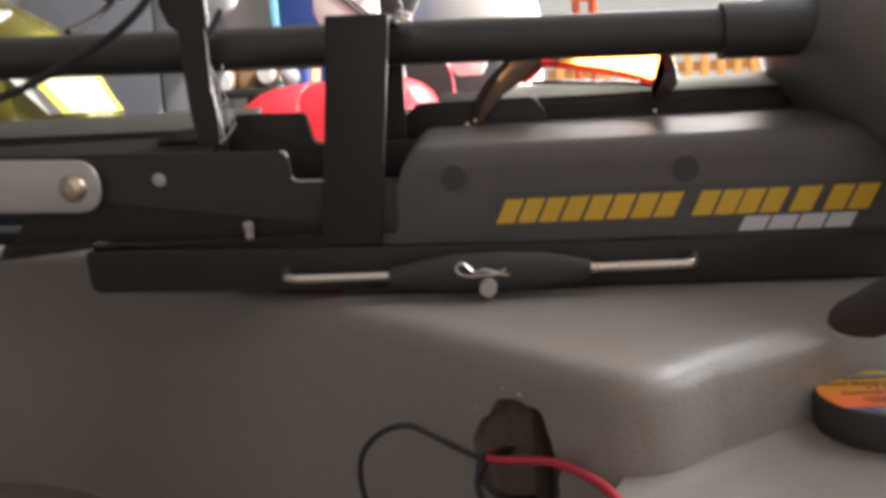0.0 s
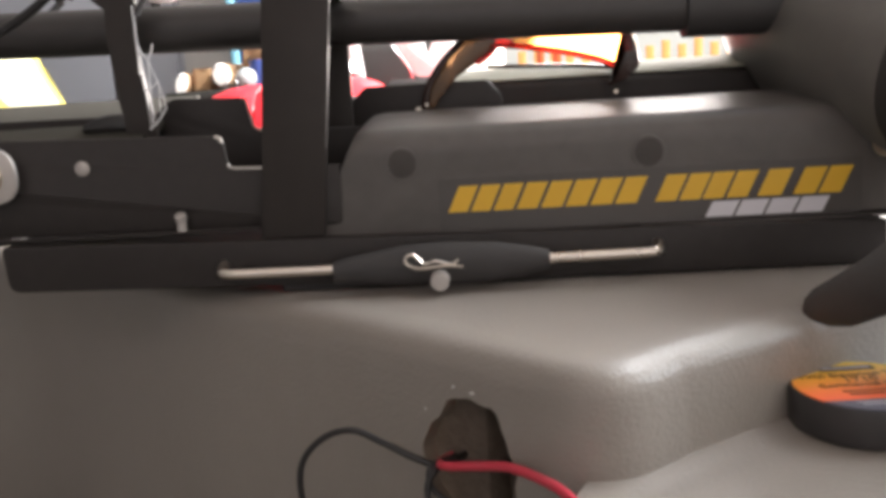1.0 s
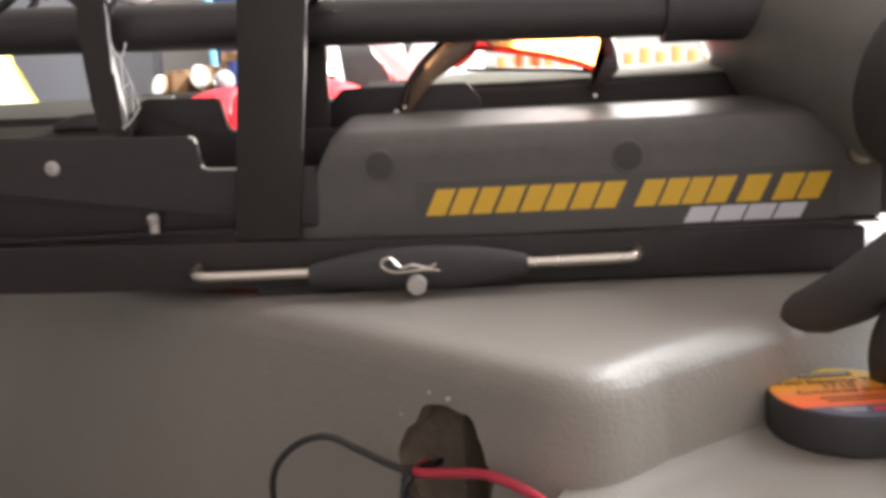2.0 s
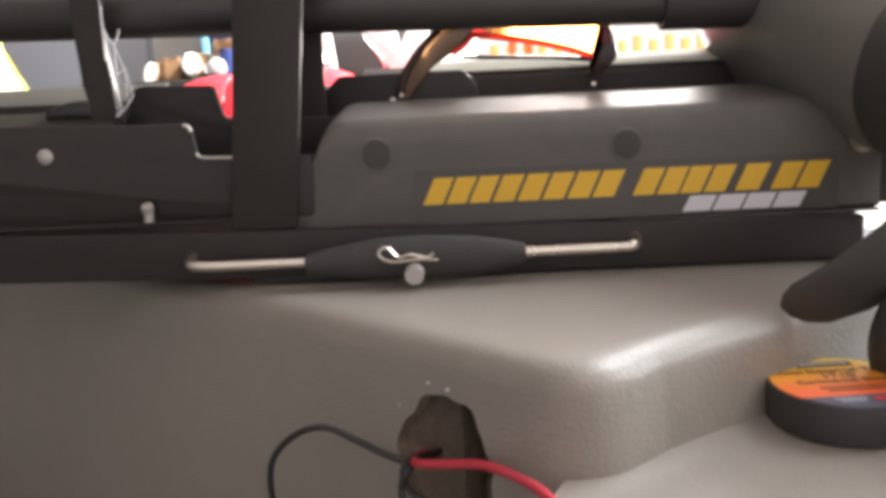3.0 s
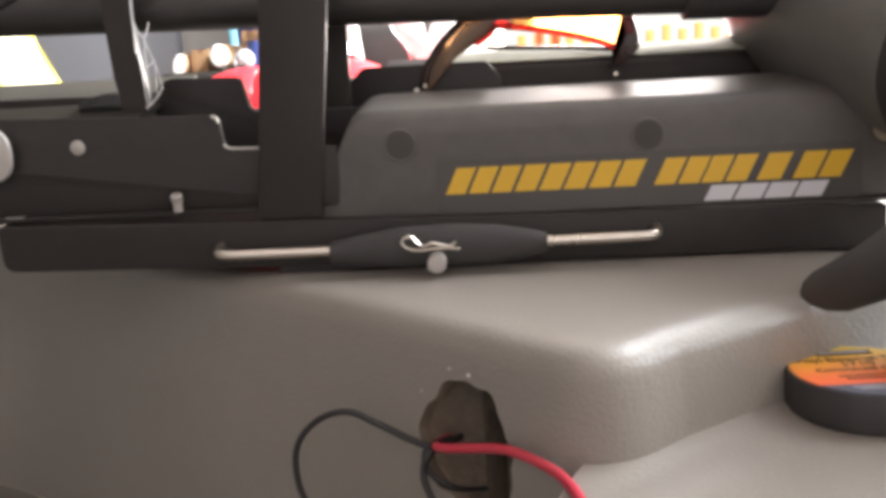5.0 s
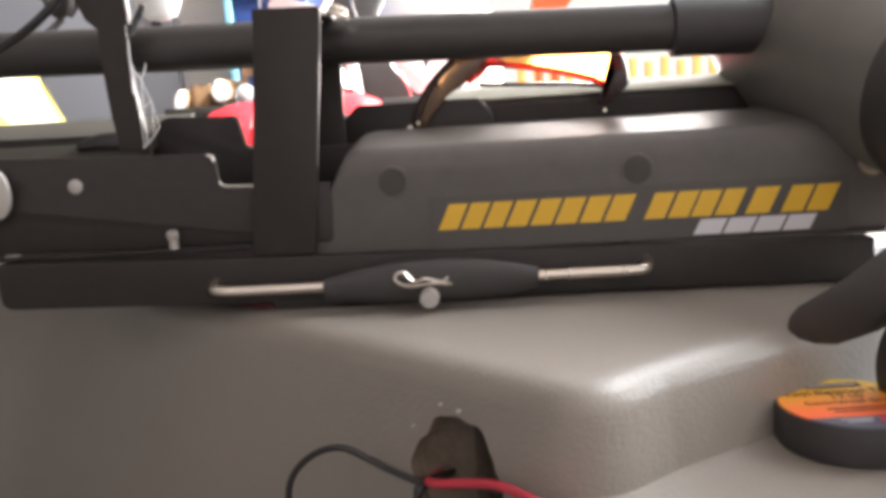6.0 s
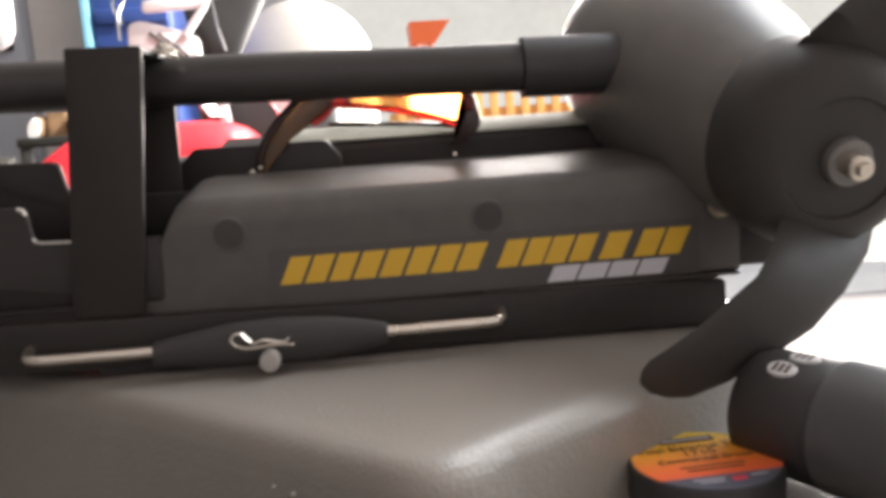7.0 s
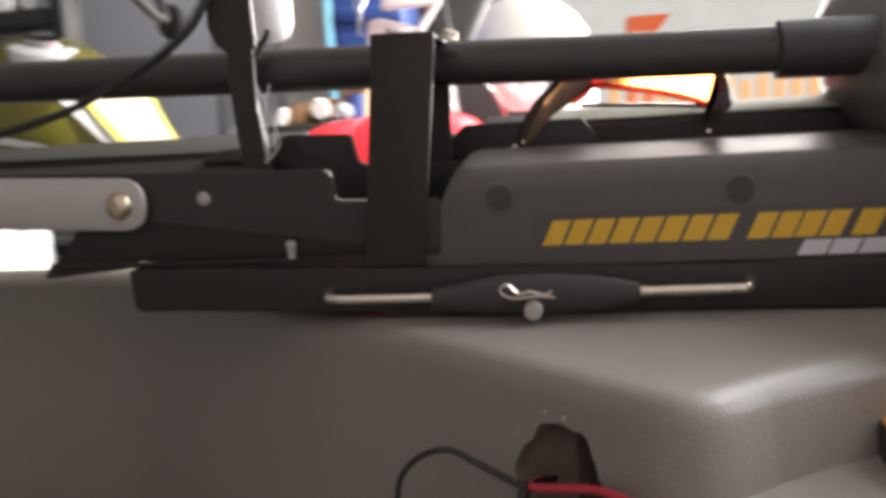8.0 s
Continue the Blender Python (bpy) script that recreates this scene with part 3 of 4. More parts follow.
part("propeller_blade", build_blade([(0.292, 0.118, 0.425, 0.046, -0.72, 0.010), (0.322, 0.155, 0.378, 0.048, -0.72, 0.007), (0.352, 0.188, 0.370, 0.041, -0.72, 0.005),
     (0.385, 0.22, 0.365, 0.028, -0.80, 0.003), (0.405, 0.238, 0.36, 0.008, -0.9, 0.002)]), M["prop"], prop, "thick swept black propeller blade")

# rubber cradle that the lower unit rests on
part("motor_rest", prism(rounded([(0.2635, 0.0330), (0.305, 0.0330), (0.325, 0.060), (0.320, 0.095), (0.2635, 0.092)], 0.004, 3), "y", 0.452, 0.56, 0.003), M["rubber"], motor, "black rubber motor rest")

# rail behind the cover
part("rail_step", prism(rounded([(0.548, 0.05), (0.548, 0.122), (0.552, 0.1245), (0.600, 0.126), (0.606, 0.05)], 0.003, 3), "x", -0.145, -0.080, 0.0012), M["steel_black"], motor, "low black end of the rail")
part("rear_rail", prism(rounded([(0.548, 0.05), (0.548, 0.1260), (0.552, 0.1295), (0.605, 0.1375), (0.612, 0.13), (0.612, 0.05)], 0.003, 3), "x", -0.080, 0.31, 0.0012), M["bracket"], motor, "dark rail behind the cover")
# lighter colour puts the strong light on the rail's top into this strip
part("rail_top", prism([(0.5505, 0.1300), (0.6075, 0.1386), (0.6075, 0.1402), (0.5505, 0.1316)], "x", -0.030, 0.308, 0.0004), M["rail_lit_top"], motor, "strip along the top of the rail, painted pale as if strongly lit")
part("rail_block", prism(rounded([(-0.104, 0.09), (-0.104, 0.121), (-0.093, 0.1325), (0.0, 0.1325), (0.01, 0.12), (0.01, 0.09)], 0.003, 3), "y", 0.535, 0.549, 0.0012), M["steel_black"], motor)
part("rail_screw", lathe([(0.0022, 0), (0.002, 0.0012), (0, 0.0014)], 12, pose(-0.053, 0.532, 0.113, 90, 0, 0)), M["steel"], motor)
part("rail_screw", lathe([(0.0016, 0), (0.0014, 0.0010), (0, 0.0012)], 12, pose(0.086, 0.4750, 0.1185, 60, 0, 0)), M["steel"], motor)

# rod with rubber sleeve, pin and clip
rod = part("latch_rod", tube(smooth_path([(-0.181, 0.434, 0.0225), (-0.1815, 0.425, 0.0195), (-0.176, 0.4195, 0.0180), (-0.15, 0.4185, 0.0175), (-0.04, 0.4175, 0.0180), (0.085, 0.4175, 0.0185), (0.098, 0.4185, 0.0188), (0.1035, 0.423, 0.0195), (0.1045, 0.434, 0.0225)], 6), 0.0034, 12), M["steel"], motor, "bright stainless latch rod with bent ends")
sl = []
for x, hz, zc in ((-0.1055, 0.0068, 0.0160), (-0.1045, 0.0075, 0.0160), (-0.09, 0.0095, 0.0170), (-0.06, 0.0135, 0.0180), (-0.03, 0.0145, 0.0180), (0.0, 0.0130, 0.0178), (0.02, 0.0095, 0.0178), (0.032, 0.0066, 0.0178), (0.0333, 0.0060, 0.0178)):
    sl.append([(x, 0.4165 + 0.8 * max(0.0068, hz * 0.7) * math.cos(2 * math.pi * k / 20), zc + hz * math.sin(2 * math.pi * k / 20)) for k in range(20)])
sleeve = part("rod_sleeve", loft(sl), M["rubber"], rod, "spindle-shaped black rubber sleeve", angle=60)
part("pin", lathe([(0.0061, 0), (0.0061, 0.0105), (0.0055, 0.0115), (0, 0.0117)], 24, pose(-0.0365, 0.411, 0.0098, 90, 0, 0)), M["silver"], rod, "dull silver pin end")
part("clip", tube(smooth_path([(-0.0215, 0.4035, 0.0185), (-0.033, 0.4025, 0.0195), (-0.047, 0.4025, 0.0185), (-0.0545, 0.403, 0.0200), (-0.0578, 0.403, 0.0235), (-0.0560, 0.403, 0.0268), (-0.0520, 0.403, 0.0272), (-0.0490, 0.403, 0.0240), (-0.0450, 0.4025, 0.0212), (-0.0390, 0.402, 0.0228), (-0.0330, 0.402, 0.0215), (-0.0280, 0.402, 0.0205), (-0.0240, 0.402, 0.0232)], 6), 0.0009, 8), M["steel"], rod, "bright wire spring clip")

# strap latch in front of the tube
def ribbon(stations, depth):
    rings = []
    for x, z, y, hw, lean in stations:
        o = hw * math.cos(lean), hw * math.sin(lean)
        rings.append([(x - o[0], y, z - o[1]), (x + o[0], y, z + o[1]), (x + o[0], y + depth, z + o[1]), (x - o[0], y + depth, z - o[1])])
    bm = loft(rings)
    es = [e for e in bm.edges if e.calc_face_angle(0) > radians(40)]
    bmesh.ops.bevel(bm, geom=es, offset=0.0012, segments=2, affect="EDGES", profile=0.5)
    return bm


part("strap", ribbon([(-0.2545, 0.262, 0.474, 0.013, 0), (-0.255, 0.245, 0.473, 0.0165, 0), (-0.2545, 0.215, 0.472, 0.0175, 0), (-0.2515, 0.203, 0.472, 0.0150, 0.1), (-0.2480, 0.196, 0.472, 0.0105, 0.15), (-0.2500, 0.175, 0.473, 0.0095, 0.1), (-0.2490, 0.155, 0.474, 0.0095, 0.1),
                      (-0.2470, 0.135, 0.474, 0.0100, 0.1), (-0.2440, 0.118, 0.474, 0.0105, 0), (-0.2430, 0.100, 0.474, 0.0110, 0)], 0.006), M["bracket"], motor, "black rubber hold-down strap")
part("strap_hook", tube(smooth_path([(-0.238, 0.476, 0.190), (-0.233, 0.478, 0.200), (-0.229, 0.478, 0.206), (-0.2275, 0.478, 0.2105)], 5), [0.0025] * 15 + [0.0015], 8), M["rubber"], motor)

# ---------------------------------------------------------------- wires, tape, speaker, sunglasses, web
def wire(points, r, mat, label):
    return tagged(new("electrical_wire", mesh_of("electrical_wire", tube(smooth_path(points, 8), r, 10), mat, 60)), label, "wire")


wire([(-0.024, 0.318, -0.070), (-0.036, 0.306, -0.0695), (-0.050, 0.306, -0.0645), (-0.066, 0.307, -0.0560), (-0.083, 0.309, -0.0488), (-0.101, 0.312, -0.0550), (-0.1135, 0.313, -0.071), (-0.1125, 0.310, -0.095), (-0.100, 0.306, -0.115), (-0.085, 0.30, -0.145), (-0.08, 0.295, -0.245)],
     0.0019, M["black_wire"], "thin black electrical wire looping out of the deck hole")
wire([(-0.030, 0.330, -0.074), (-0.036, 0.306, -0.0685), (-0.029, 0.291, -0.0635), (-0.0164, 0.280, -0.0589), (0.0003, 0.262, -0.0519), (0.0142, 0.245, -0.050), (0.0256, 0.228, -0.0505), (0.0320, 0.205, -0.0512), (0.0366, 0.16, -0.0518), (0.037, 0.08, -0.052)],
     0.0025, M["red_wire"], "red electrical wire coming out of the deck hole")
wire([(-0.022, 0.322, -0.070), (-0.038, 0.302, -0.0700), (-0.043, 0.297, -0.081), (-0.037, 0.288, -0.094), (-0.026, 0.280, -0.112), (-0.02, 0.27, -0.244)],
     0.0019, M["black_wire"], "thin black electrical wire hanging from the deck hole")
wire([(-0.028, 0.312, -0.067), (-0.041, 0.302, -0.0690), (-0.040, 0.299, -0.080), (-0.026, 0.297, -0.089), (-0.010, 0.305, -0.094)],
     0.0017, M["black_wire"], "thin black electrical wire curled inside the deck hole")

# roll of tape on the ledge
TAPE = Vector((0.1868, 0.3070, LEDGE))
tape = thing("tape_roll", TAPE, "roll of black vinyl tape with an orange and yellow label", "tape roll")
part("roll", lathe([(0.0360, 0.0), (0.0379, 0.001), (0.0383, 0.004), (0.0383, 0.0180), (0.0377, 0.0203), (0.0360, 0.0205)], 64, Matrix.Translation(TAPE)), M["tape"], tape, "black vinyl tape winding")
lab = material("orange_yellow_label", (0.9, 0.3, 0.05), 0.35, vary=0.05)
_n, _l = lab.node_tree.nodes, lab.node_tree.links
_c = _n.new("ShaderNodeTexCoord")
_s = _n.new("ShaderNodeSeparateXYZ")
_l.new(_c.outputs["Object"], _s.inputs[0])
_m = _n.new("ShaderNodeMapRange")
_m.inputs["From Min"].default_value, _m.inputs["From Max"].default_value = -0.037, 0.037
_l.new(_s.outputs["Y"], _m.inputs["Value"])
_r = _n.new("ShaderNodeValToRGB")
_e = _r.color_ramp.elements
_e[0].position, _e[0].color = 0.0, (0.10, 0.10, 0.13, 1)
_e[1].position, _e[1].color = 0.235, (0.10, 0.10, 0.13, 1)
for _p, _col in ((0.24, (0.85, 0.13, 0.05, 1)), (0.42, (0.88, 0.20, 0.04, 1)), (0.66, (0.90, 0.40, 0.03, 1)), (0.85, (0.85, 0.55, 0.04, 1)), (1.0, (0.82, 0.60, 0.05, 1))):
    _x = _e.new(_p)
    _x.color = _col
_l.new(_m.outputs["Result"], _r.inputs["Fac"])
hook(lab, _r)
label_disc = part("label", lathe([(0.0, 0.0), (0.0352, 0.0), (0.0354, 0.0005), (0.0, 0.0006)], 64), lab, None, "orange and yellow paper label")
label_disc.parent = tape
label_disc.location = (0, 0, 0.0205)
label_disc.scale = (1.03, 1.03, 1)
label_disc.rotation_euler = (0, 0, radians(3))
M["ink"] = material("dark_print", (0.16, 0.07, 0.03), 0.5, vary=0.1)
M["ink_bar"] = material("dark_brown_print_bar", (0.07, 0.04, 0.02), 0.5, vary=0.1)
M["ink_grey"] = material("grey_print", (0.42, 0.42, 0.46), 0.5, vary=0.1)


def text_part(body, size, x, y, parent, mat, z=0.0009, wide=1.0):
    cu = bpy.data.curves.new("text", "FONT")
    cu.body, cu.size, cu.align_x, cu.extrude = body, size, "CENTER", 0.0001
    ob = bpy.data.objects.new("text", cu)
    scene.collection.objects.link(ob)
    dg = bpy.context.evaluated_depsgraph_get()
    me = bpy.data.meshes.new_from_object(ob.evaluated_get(dg))
    bpy.data.objects.remove(ob)
    me.materials.clear()
    me.materials.append(mat)
    o = new("print", me)
    o.parent = parent
    o.location = (x, y, z)
    o.scale = (wide, 1, 1)
    return o


def bar_part(x0, x1, y0, y1, parent, mat, z0=0.0006, z1=0.0009):
    o = new("print", mesh_of("print", box(x0, x1, y0, y1, z0, z1, 0), mat))
    o.parent = parent
    return o


bar_part(-0.0145, 0.0145, 0.0215, 0.0275, label_disc, M["ink_bar"])
bar_part(-0.0125, 0.0125, 0.0232, 0.0258, label_disc, M["ink_grey"], 0.0009, 0.0011)
text_part("Vinyl Electrical Tape", 0.0078, 0, 0.0120, label_disc, M["ink"], wide=0.92)
text_part("1710", 0.0088, 0, 0.0045, label_disc, M["ink"])
text_part("Commercial Grade", 0.0062, 0, -0.0020, label_disc, M["ink"])
for y, h in ((-0.0085, 0.016), (-0.0125, 0.014)):
    bar_part(-h, h, y - 0.0006, y + 0.0006, label_disc, M["ink"])
for x0, x1, y in ((-0.016, -0.001, -0.0235), (-0.014, -0.002, -0.0265), (0.012, 0.020, -0.0235)):
    bar_part(x0, x1, y - 0.0006, y + 0.0006, label_disc, M["ink_grey"])
bar_part(0.002, 0.009, -0.0275, -0.0235, label_disc, M["red_wire"])

# cylindrical loudspeaker on the ledge
M["grille"] = material("black_speaker_grille", (0.11, 0.11, 0.11), 0.34, vary=0.2)
spk = thing("portable_speaker", (0.34, 0.345, LEDGE), "black cylindrical portable speaker with a mesh grille, lying on the ledge", "speaker")
S0, S1 = Vector((0.230, 0.340, LEDGE + 0.034)), Vector((0.330, 0.167, LEDGE + 0.034))
SM = toward(S0, S1)
L = (S1 - S0).length
body = part("body", lathe([(0.0, -0.002), (0.024, -0.002), (0.030, 0.002), (0.0325, 0.008), (0.0328, 0.046), (0.0322, 0.047), (0.0315, 0.048), (0.0315, L)], 56, SM), M["rubber"], spk, "smooth black end band")


def build_grille():
    bm = bmesh.new()
    n, rows = 110, 46
    grid = []
    for i in range(rows * 2 + 1):
        h = 0.0485 + (L - 0.0485) * i / (rows * 2)
        ring = []
        for k in range(n):
            r = 0.0330 + (0.0008 if (i + k) % 2 else -0.0006)
            a = 2 * math.pi * k / n
            ring.append(bm.verts.new(SM @ Vector((r * math.cos(a), r * math.sin(a), h))))
        grid.append(ring)
    for a, b in zip(grid, grid[1:]):
        for k in range(n):
            j = (k + 1) % n
            bm.faces.new((a[k], b[k], b[j], a[j]))
    return bm


part("grille", build_grille(), M["grille"], spk, "fine black woven mesh grille", angle=5)
M["badge"] = material("white_badge", (0.75, 0.75, 0.75), 0.4, vary=0.1)
for ang, h in ((119, 0.025), (97, 0.030)):
    pm = SM @ Matrix.Rotation(radians(ang), 4, "Z") @ Matrix.Translation((0.0326, 0, h)) @ Matrix.Rotation(radians(90), 4, "Y") @ Matrix.Diagonal((1.15, 0.72, 1, 1))
    part("badge", lathe([(0.0, 0.0012), (0.0066, 0.0012), (0.0072, 0.0)], 28, pm), M["badge"], body, "oval white badge")
    for dx in (-0.003, 0.0, 0.003):
        part("badge_mark", box(dx - 0.0008, dx + 0.0008, -0.004, 0.004, 0.0012, 0.0016, 0, m=pm), M["ink_bar"], body)

# sunglasses behind the tube
M["frame_red"] = material("translucent_red_frame", (0.50, 0.03, 0.025), 0.25, vary=0.15, trans=0.65)
M["frame_dark"] = material("dark_tortoise_frame", (0.035, 0.018, 0.014), 0.25, vary=0.3)
lens_m = material("amber_lens", (0.62, 0.27, 0.07), 0.05, vary=0.02, trans=1.0)
sg = thing("sunglasses", (0.03, 0.58, 0.139), "sunglasses with amber lenses and a red-brown frame resting on the rail", "sunglasses")
# darker lens copy; the dim view behind it is put into its brown colour
M["brown_lens"] = material("lens_darkened_brown", (0.17, 0.09, 0.04), 0.12, vary=0.35, scale=30, trans=0.45)
part("rim", tube(smooth_path([(-0.0480, 0.527, 0.1135), (-0.0445, 0.527, 0.1285), (-0.0335, 0.527, 0.1455), (-0.0185, 0.527, 0.1600), (-0.008, 0.527, 0.172)], 6), 0.0030, 10, flat=0.7), M["frame_dark"], sg, "dark brown curved rim")
part("lens", prism(rounded([(-0.0480, 0.1130), (-0.0445, 0.1285), (-0.0335, 0.1450), (-0.0185, 0.1600), (-0.008, 0.176), (0.012, 0.176), (0.007, 0.1560), (0.002, 0.1505), (-0.0233, 0.1350), (-0.0345, 0.1225), (-0.0435, 0.1115)], 0.002, 2), "y", 0.528, 0.5315, 0.0006), M["brown_lens"], sg, "lens darkened to brown for the dim background behind it")
part("rim_bolt", lathe([(0.0014, 0), (0.0012, 0.001), (0, 0.0012)], 10, pose(-0.0460, 0.5235, 0.1165, 90, 0, 0)), M["steel"], sg)
part("lens", prism([(0.018, 0.1535), (0.05, 0.150), (0.080, 0.142), (0.097, 0.136), (0.108, 0.150), (0.108, 0.185), (0.02, 0.185)], "y", 0.5335, 0.5350, 0), lens_m, sg, "amber lens")
part("lower_rim", tube(smooth_path([(-0.008, 0.5275, 0.1440), (0.002, 0.5275, 0.1500), (0.007, 0.528, 0.1555), (0.014, 0.531, 0.1560), (0.035, 0.531, 0.1530), (0.060, 0.531, 0.1480), (0.083, 0.531, 0.1415), (0.099, 0.531, 0.1345)], 6), 0.0024, 8), M["frame_red"], sg, "thin translucent red rim")
part("nose_bridge", tube(smooth_path([(0.003, 0.531, 0.1545), (0.011, 0.530, 0.1590), (0.020, 0.531, 0.1560)], 5), 0.0030, 8), M["frame_red"], sg)
part("hinge", prism(rounded([(0.088, 0.1220), (0.100, 0.1250), (0.112, 0.136), (0.110, 0.150), (0.104, 0.166), (0.098, 0.166), (0.100, 0.145), (0.094, 0.133)], 0.003, 3), "y", 0.528, 0.540, 0.0015), M["frame_dark"], sg, "dark hinge end of the frame")
part("hinge_inlay", prism(rounded([(0.1005, 0.146), (0.1065, 0.146), (0.1035, 0.164), (0.0985, 0.164)], 0.001, 2), "y", 0.526, 0.529, 0.0008), M["frame_red"], sg, "glowing red translucent hinge")
part("temple", tube([(0.105, 0.540, 0.1345), (0.07, 0.575, 0.1385), (0.0, 0.60, 0.1425)], 0.002, 8), M["frame_dark"], sg)

# cobweb between strap and bracket
def web_line(p, q, r=0.0003, sag=0.002):
    a, b = Vector(p), Vector(q)
    return tube([a.lerp(b, k / 6) + Vector((0, 0, -sag * 4 * (k / 6) * (1 - k / 6))) for k in range(7)], r, 5)


web = [web_line((-0.2385, 0.471, 0.196), (-0.2375, 0.471, 0.165), sag=0), web_line((-0.2375, 0.471, 0.165), (-0.2345, 0.471, 0.112), sag=0),
       web_line((-0.2375, 0.471, 0.170), (-0.2320, 0.471, 0.160), 0.0005), web_line((-0.2320, 0.471, 0.160), (-0.2275, 0.471, 0.170), 0.0005),
       web_line((-0.2320, 0.471, 0.160), (-0.2255, 0.471, 0.140), sag=0), web_line((-0.2255, 0.471, 0.140), (-0.2225, 0.471, 0.126), sag=0),
       web_line((-0.2320, 0.471, 0.160), (-0.2330, 0.471, 0.115), 0.00035, 0), web_line((-0.2370, 0.471, 0.140), (-0.2265, 0.471, 0.145), 0.0005),
       web_line((-0.2360, 0.471, 0.113), (-0.2225, 0.471, 0.127), 0.0006), web_line((-0.2262, 0.471, 0.144), (-0.2270, 0.471, 0.122), 0.0003, 0),
       web_line((-0.2380, 0.471, 0.185), (-0.2385, 0.471, 0.150), 0.0005, 0)]
tagged(new("cobweb", mesh_of("cobweb", join(*web), M["web"])), "dusty grey cobweb strung beside the rubber strap", "cobweb")

# black cable above the tube
tagged(new("cable", mesh_of("cable", tube(smooth_path([(-0.52, 0.462, 0.128), (-0.434, 0.46, 0.147), (-0.384, 0.46, 0.1595), (-0.345, 0.46, 0.1755), (-0.313, 0.46, 0.1905), (-0.293, 0.46, 0.2030), (-0.277, 0.462, 0.2180), (-0.266, 0.466, 0.240), (-0.262, 0.472, 0.262)], 8), 0.0032, 10), M["black_wire"], 60)), "thin black cable hanging across the motor tube", "cable")

# ---------------------------------------------------------------- things in the garage behind
M["olive"] = material("olive_yellow_paint", (0.17, 0.155, 0.022), 0.25, vary=0.06, coat=0.6)
M["bright_yellow"] = material("bright_yellow_paint", (0.88, 0.80, 0.20), 0.22, vary=0.04, coat=0.6)
# pale stand-in for yellow paint blown out by bright light
M["panel_glare"] = material("yellow_paint_glare", (0.90, 0.88, 0.62), 0.2, vary=0.03, coat=0.8)
M["white_paint"] = material("white_gloss", (0.78, 0.78, 0.78), 0.3, vary=0.04, stain=0.1)
M["chrome"] = material("chrome", (0.8, 0.8, 0.8), 0.12, metal=1.0, vary=0.05)
M["red_plastic"] = material("red_moulded_plastic", (0.72, 0.03, 0.045), 0.35, vary=0.06, bump=0.05)
M["black_plastic"] = material("dull_black_plastic", (0.03, 0.03, 0.03), 0.55, vary=0.2, bump=0.1)
M["tyre"] = material("tyre_rubber", (0.025, 0.025, 0.025), 0.8, vary=0.2, bump=0.3, bump_scale=120)
M["card"] = material("brown_cardboard", (0.36, 0.23, 0.13), 0.85, vary=0.15, bump=0.1)
M["blue_plastic"] = material("blue_plastic", (0.035, 0.075, 0.27), 0.4, vary=0.1, stain=0.2)
M["pale_blue"] = material("pale_blue_plastic", (0.25, 0.55, 0.72), 0.4, vary=0.06)
M["clear"] = material("clear_plastic_bag", (0.75, 0.8, 0.85), 0.2, vary=0.1, trans=0.5)
M["wood"] = material("orange_stained_wood", (0.70, 0.33, 0.09), 0.6, vary=0.25, scale=20, bump=0.2)
M["orange"] = material("orange_red_plastic", (0.75, 0.13, 0.03), 0.4, vary=0.08)
M["tank_white"] = material("cream_white_enamel", (0.74, 0.69, 0.61), 0.5, vary=0.04, stain=0.1, stain_scale=4)
M["enamel"] = material("white_enamel", (0.72, 0.71, 0.69), 0.3, vary=0.04)


def ell(cx, cy, cz, rx, ry, rz, segs=32):
    bm = bmesh.new()
    bmesh.ops.create_uvsphere(bm, u_segments=segs, v_segments=segs // 2, radius=1.0)
    bmesh.ops.scale(bm, vec=(rx, ry, rz), verts=bm.verts)
    bmesh.ops.translate(bm, vec=(cx, cy, cz), verts=bm.verts)
    return bm


def wheel(parent, x, y, z, r, w, name="wheel"):
    m = pose(x, y, z, 90, 0, 0)
    t = part(name, lathe([(r * 0.72, -w / 2), (r * 0.93, -w / 2), (r, -w * 0.3), (r, w * 0.3), (r * 0.93, w / 2), (r * 0.72, w / 2), (r * 0.70, 0), (r * 0.72, -w / 2)], 40, m), M["tyre"], parent, "black rubber tyre")
    part("rim", lathe([(r * 0.68, -w * 0.3), (r * 0.72, -w * 0.3), (r * 0.72, w * 0.3), (r * 0.68, w * 0.3), (r * 0.66, 0), (r * 0.68, -w * 0.3)], 40, m), M["chrome"], t)
    part("hub", lathe([(0.0, -w * 0.6), (r * 0.12, -w * 0.6), (r * 0.12, w * 0.6), (0.0, w * 0.6)], 18, m), M["chrome"], t)
    sp = []
    for k in range(9):
        a = 2 * math.pi * k / 9
        sp.append(tube([Vector((x, y, z)), Vector((x + r * 0.7 * math.cos(a), y, z + r * 0.7 * math.sin(a)))], r * 0.012, 5))
    part("spokes", join(*sp), M["chrome"], t)


# olive and yellow motorcycle
bike = thing("motorcycle", (-1.3, 1.85, FLOOR + 0.006), "parked motorcycle with an olive and yellow fuel tank", "motorcycle")


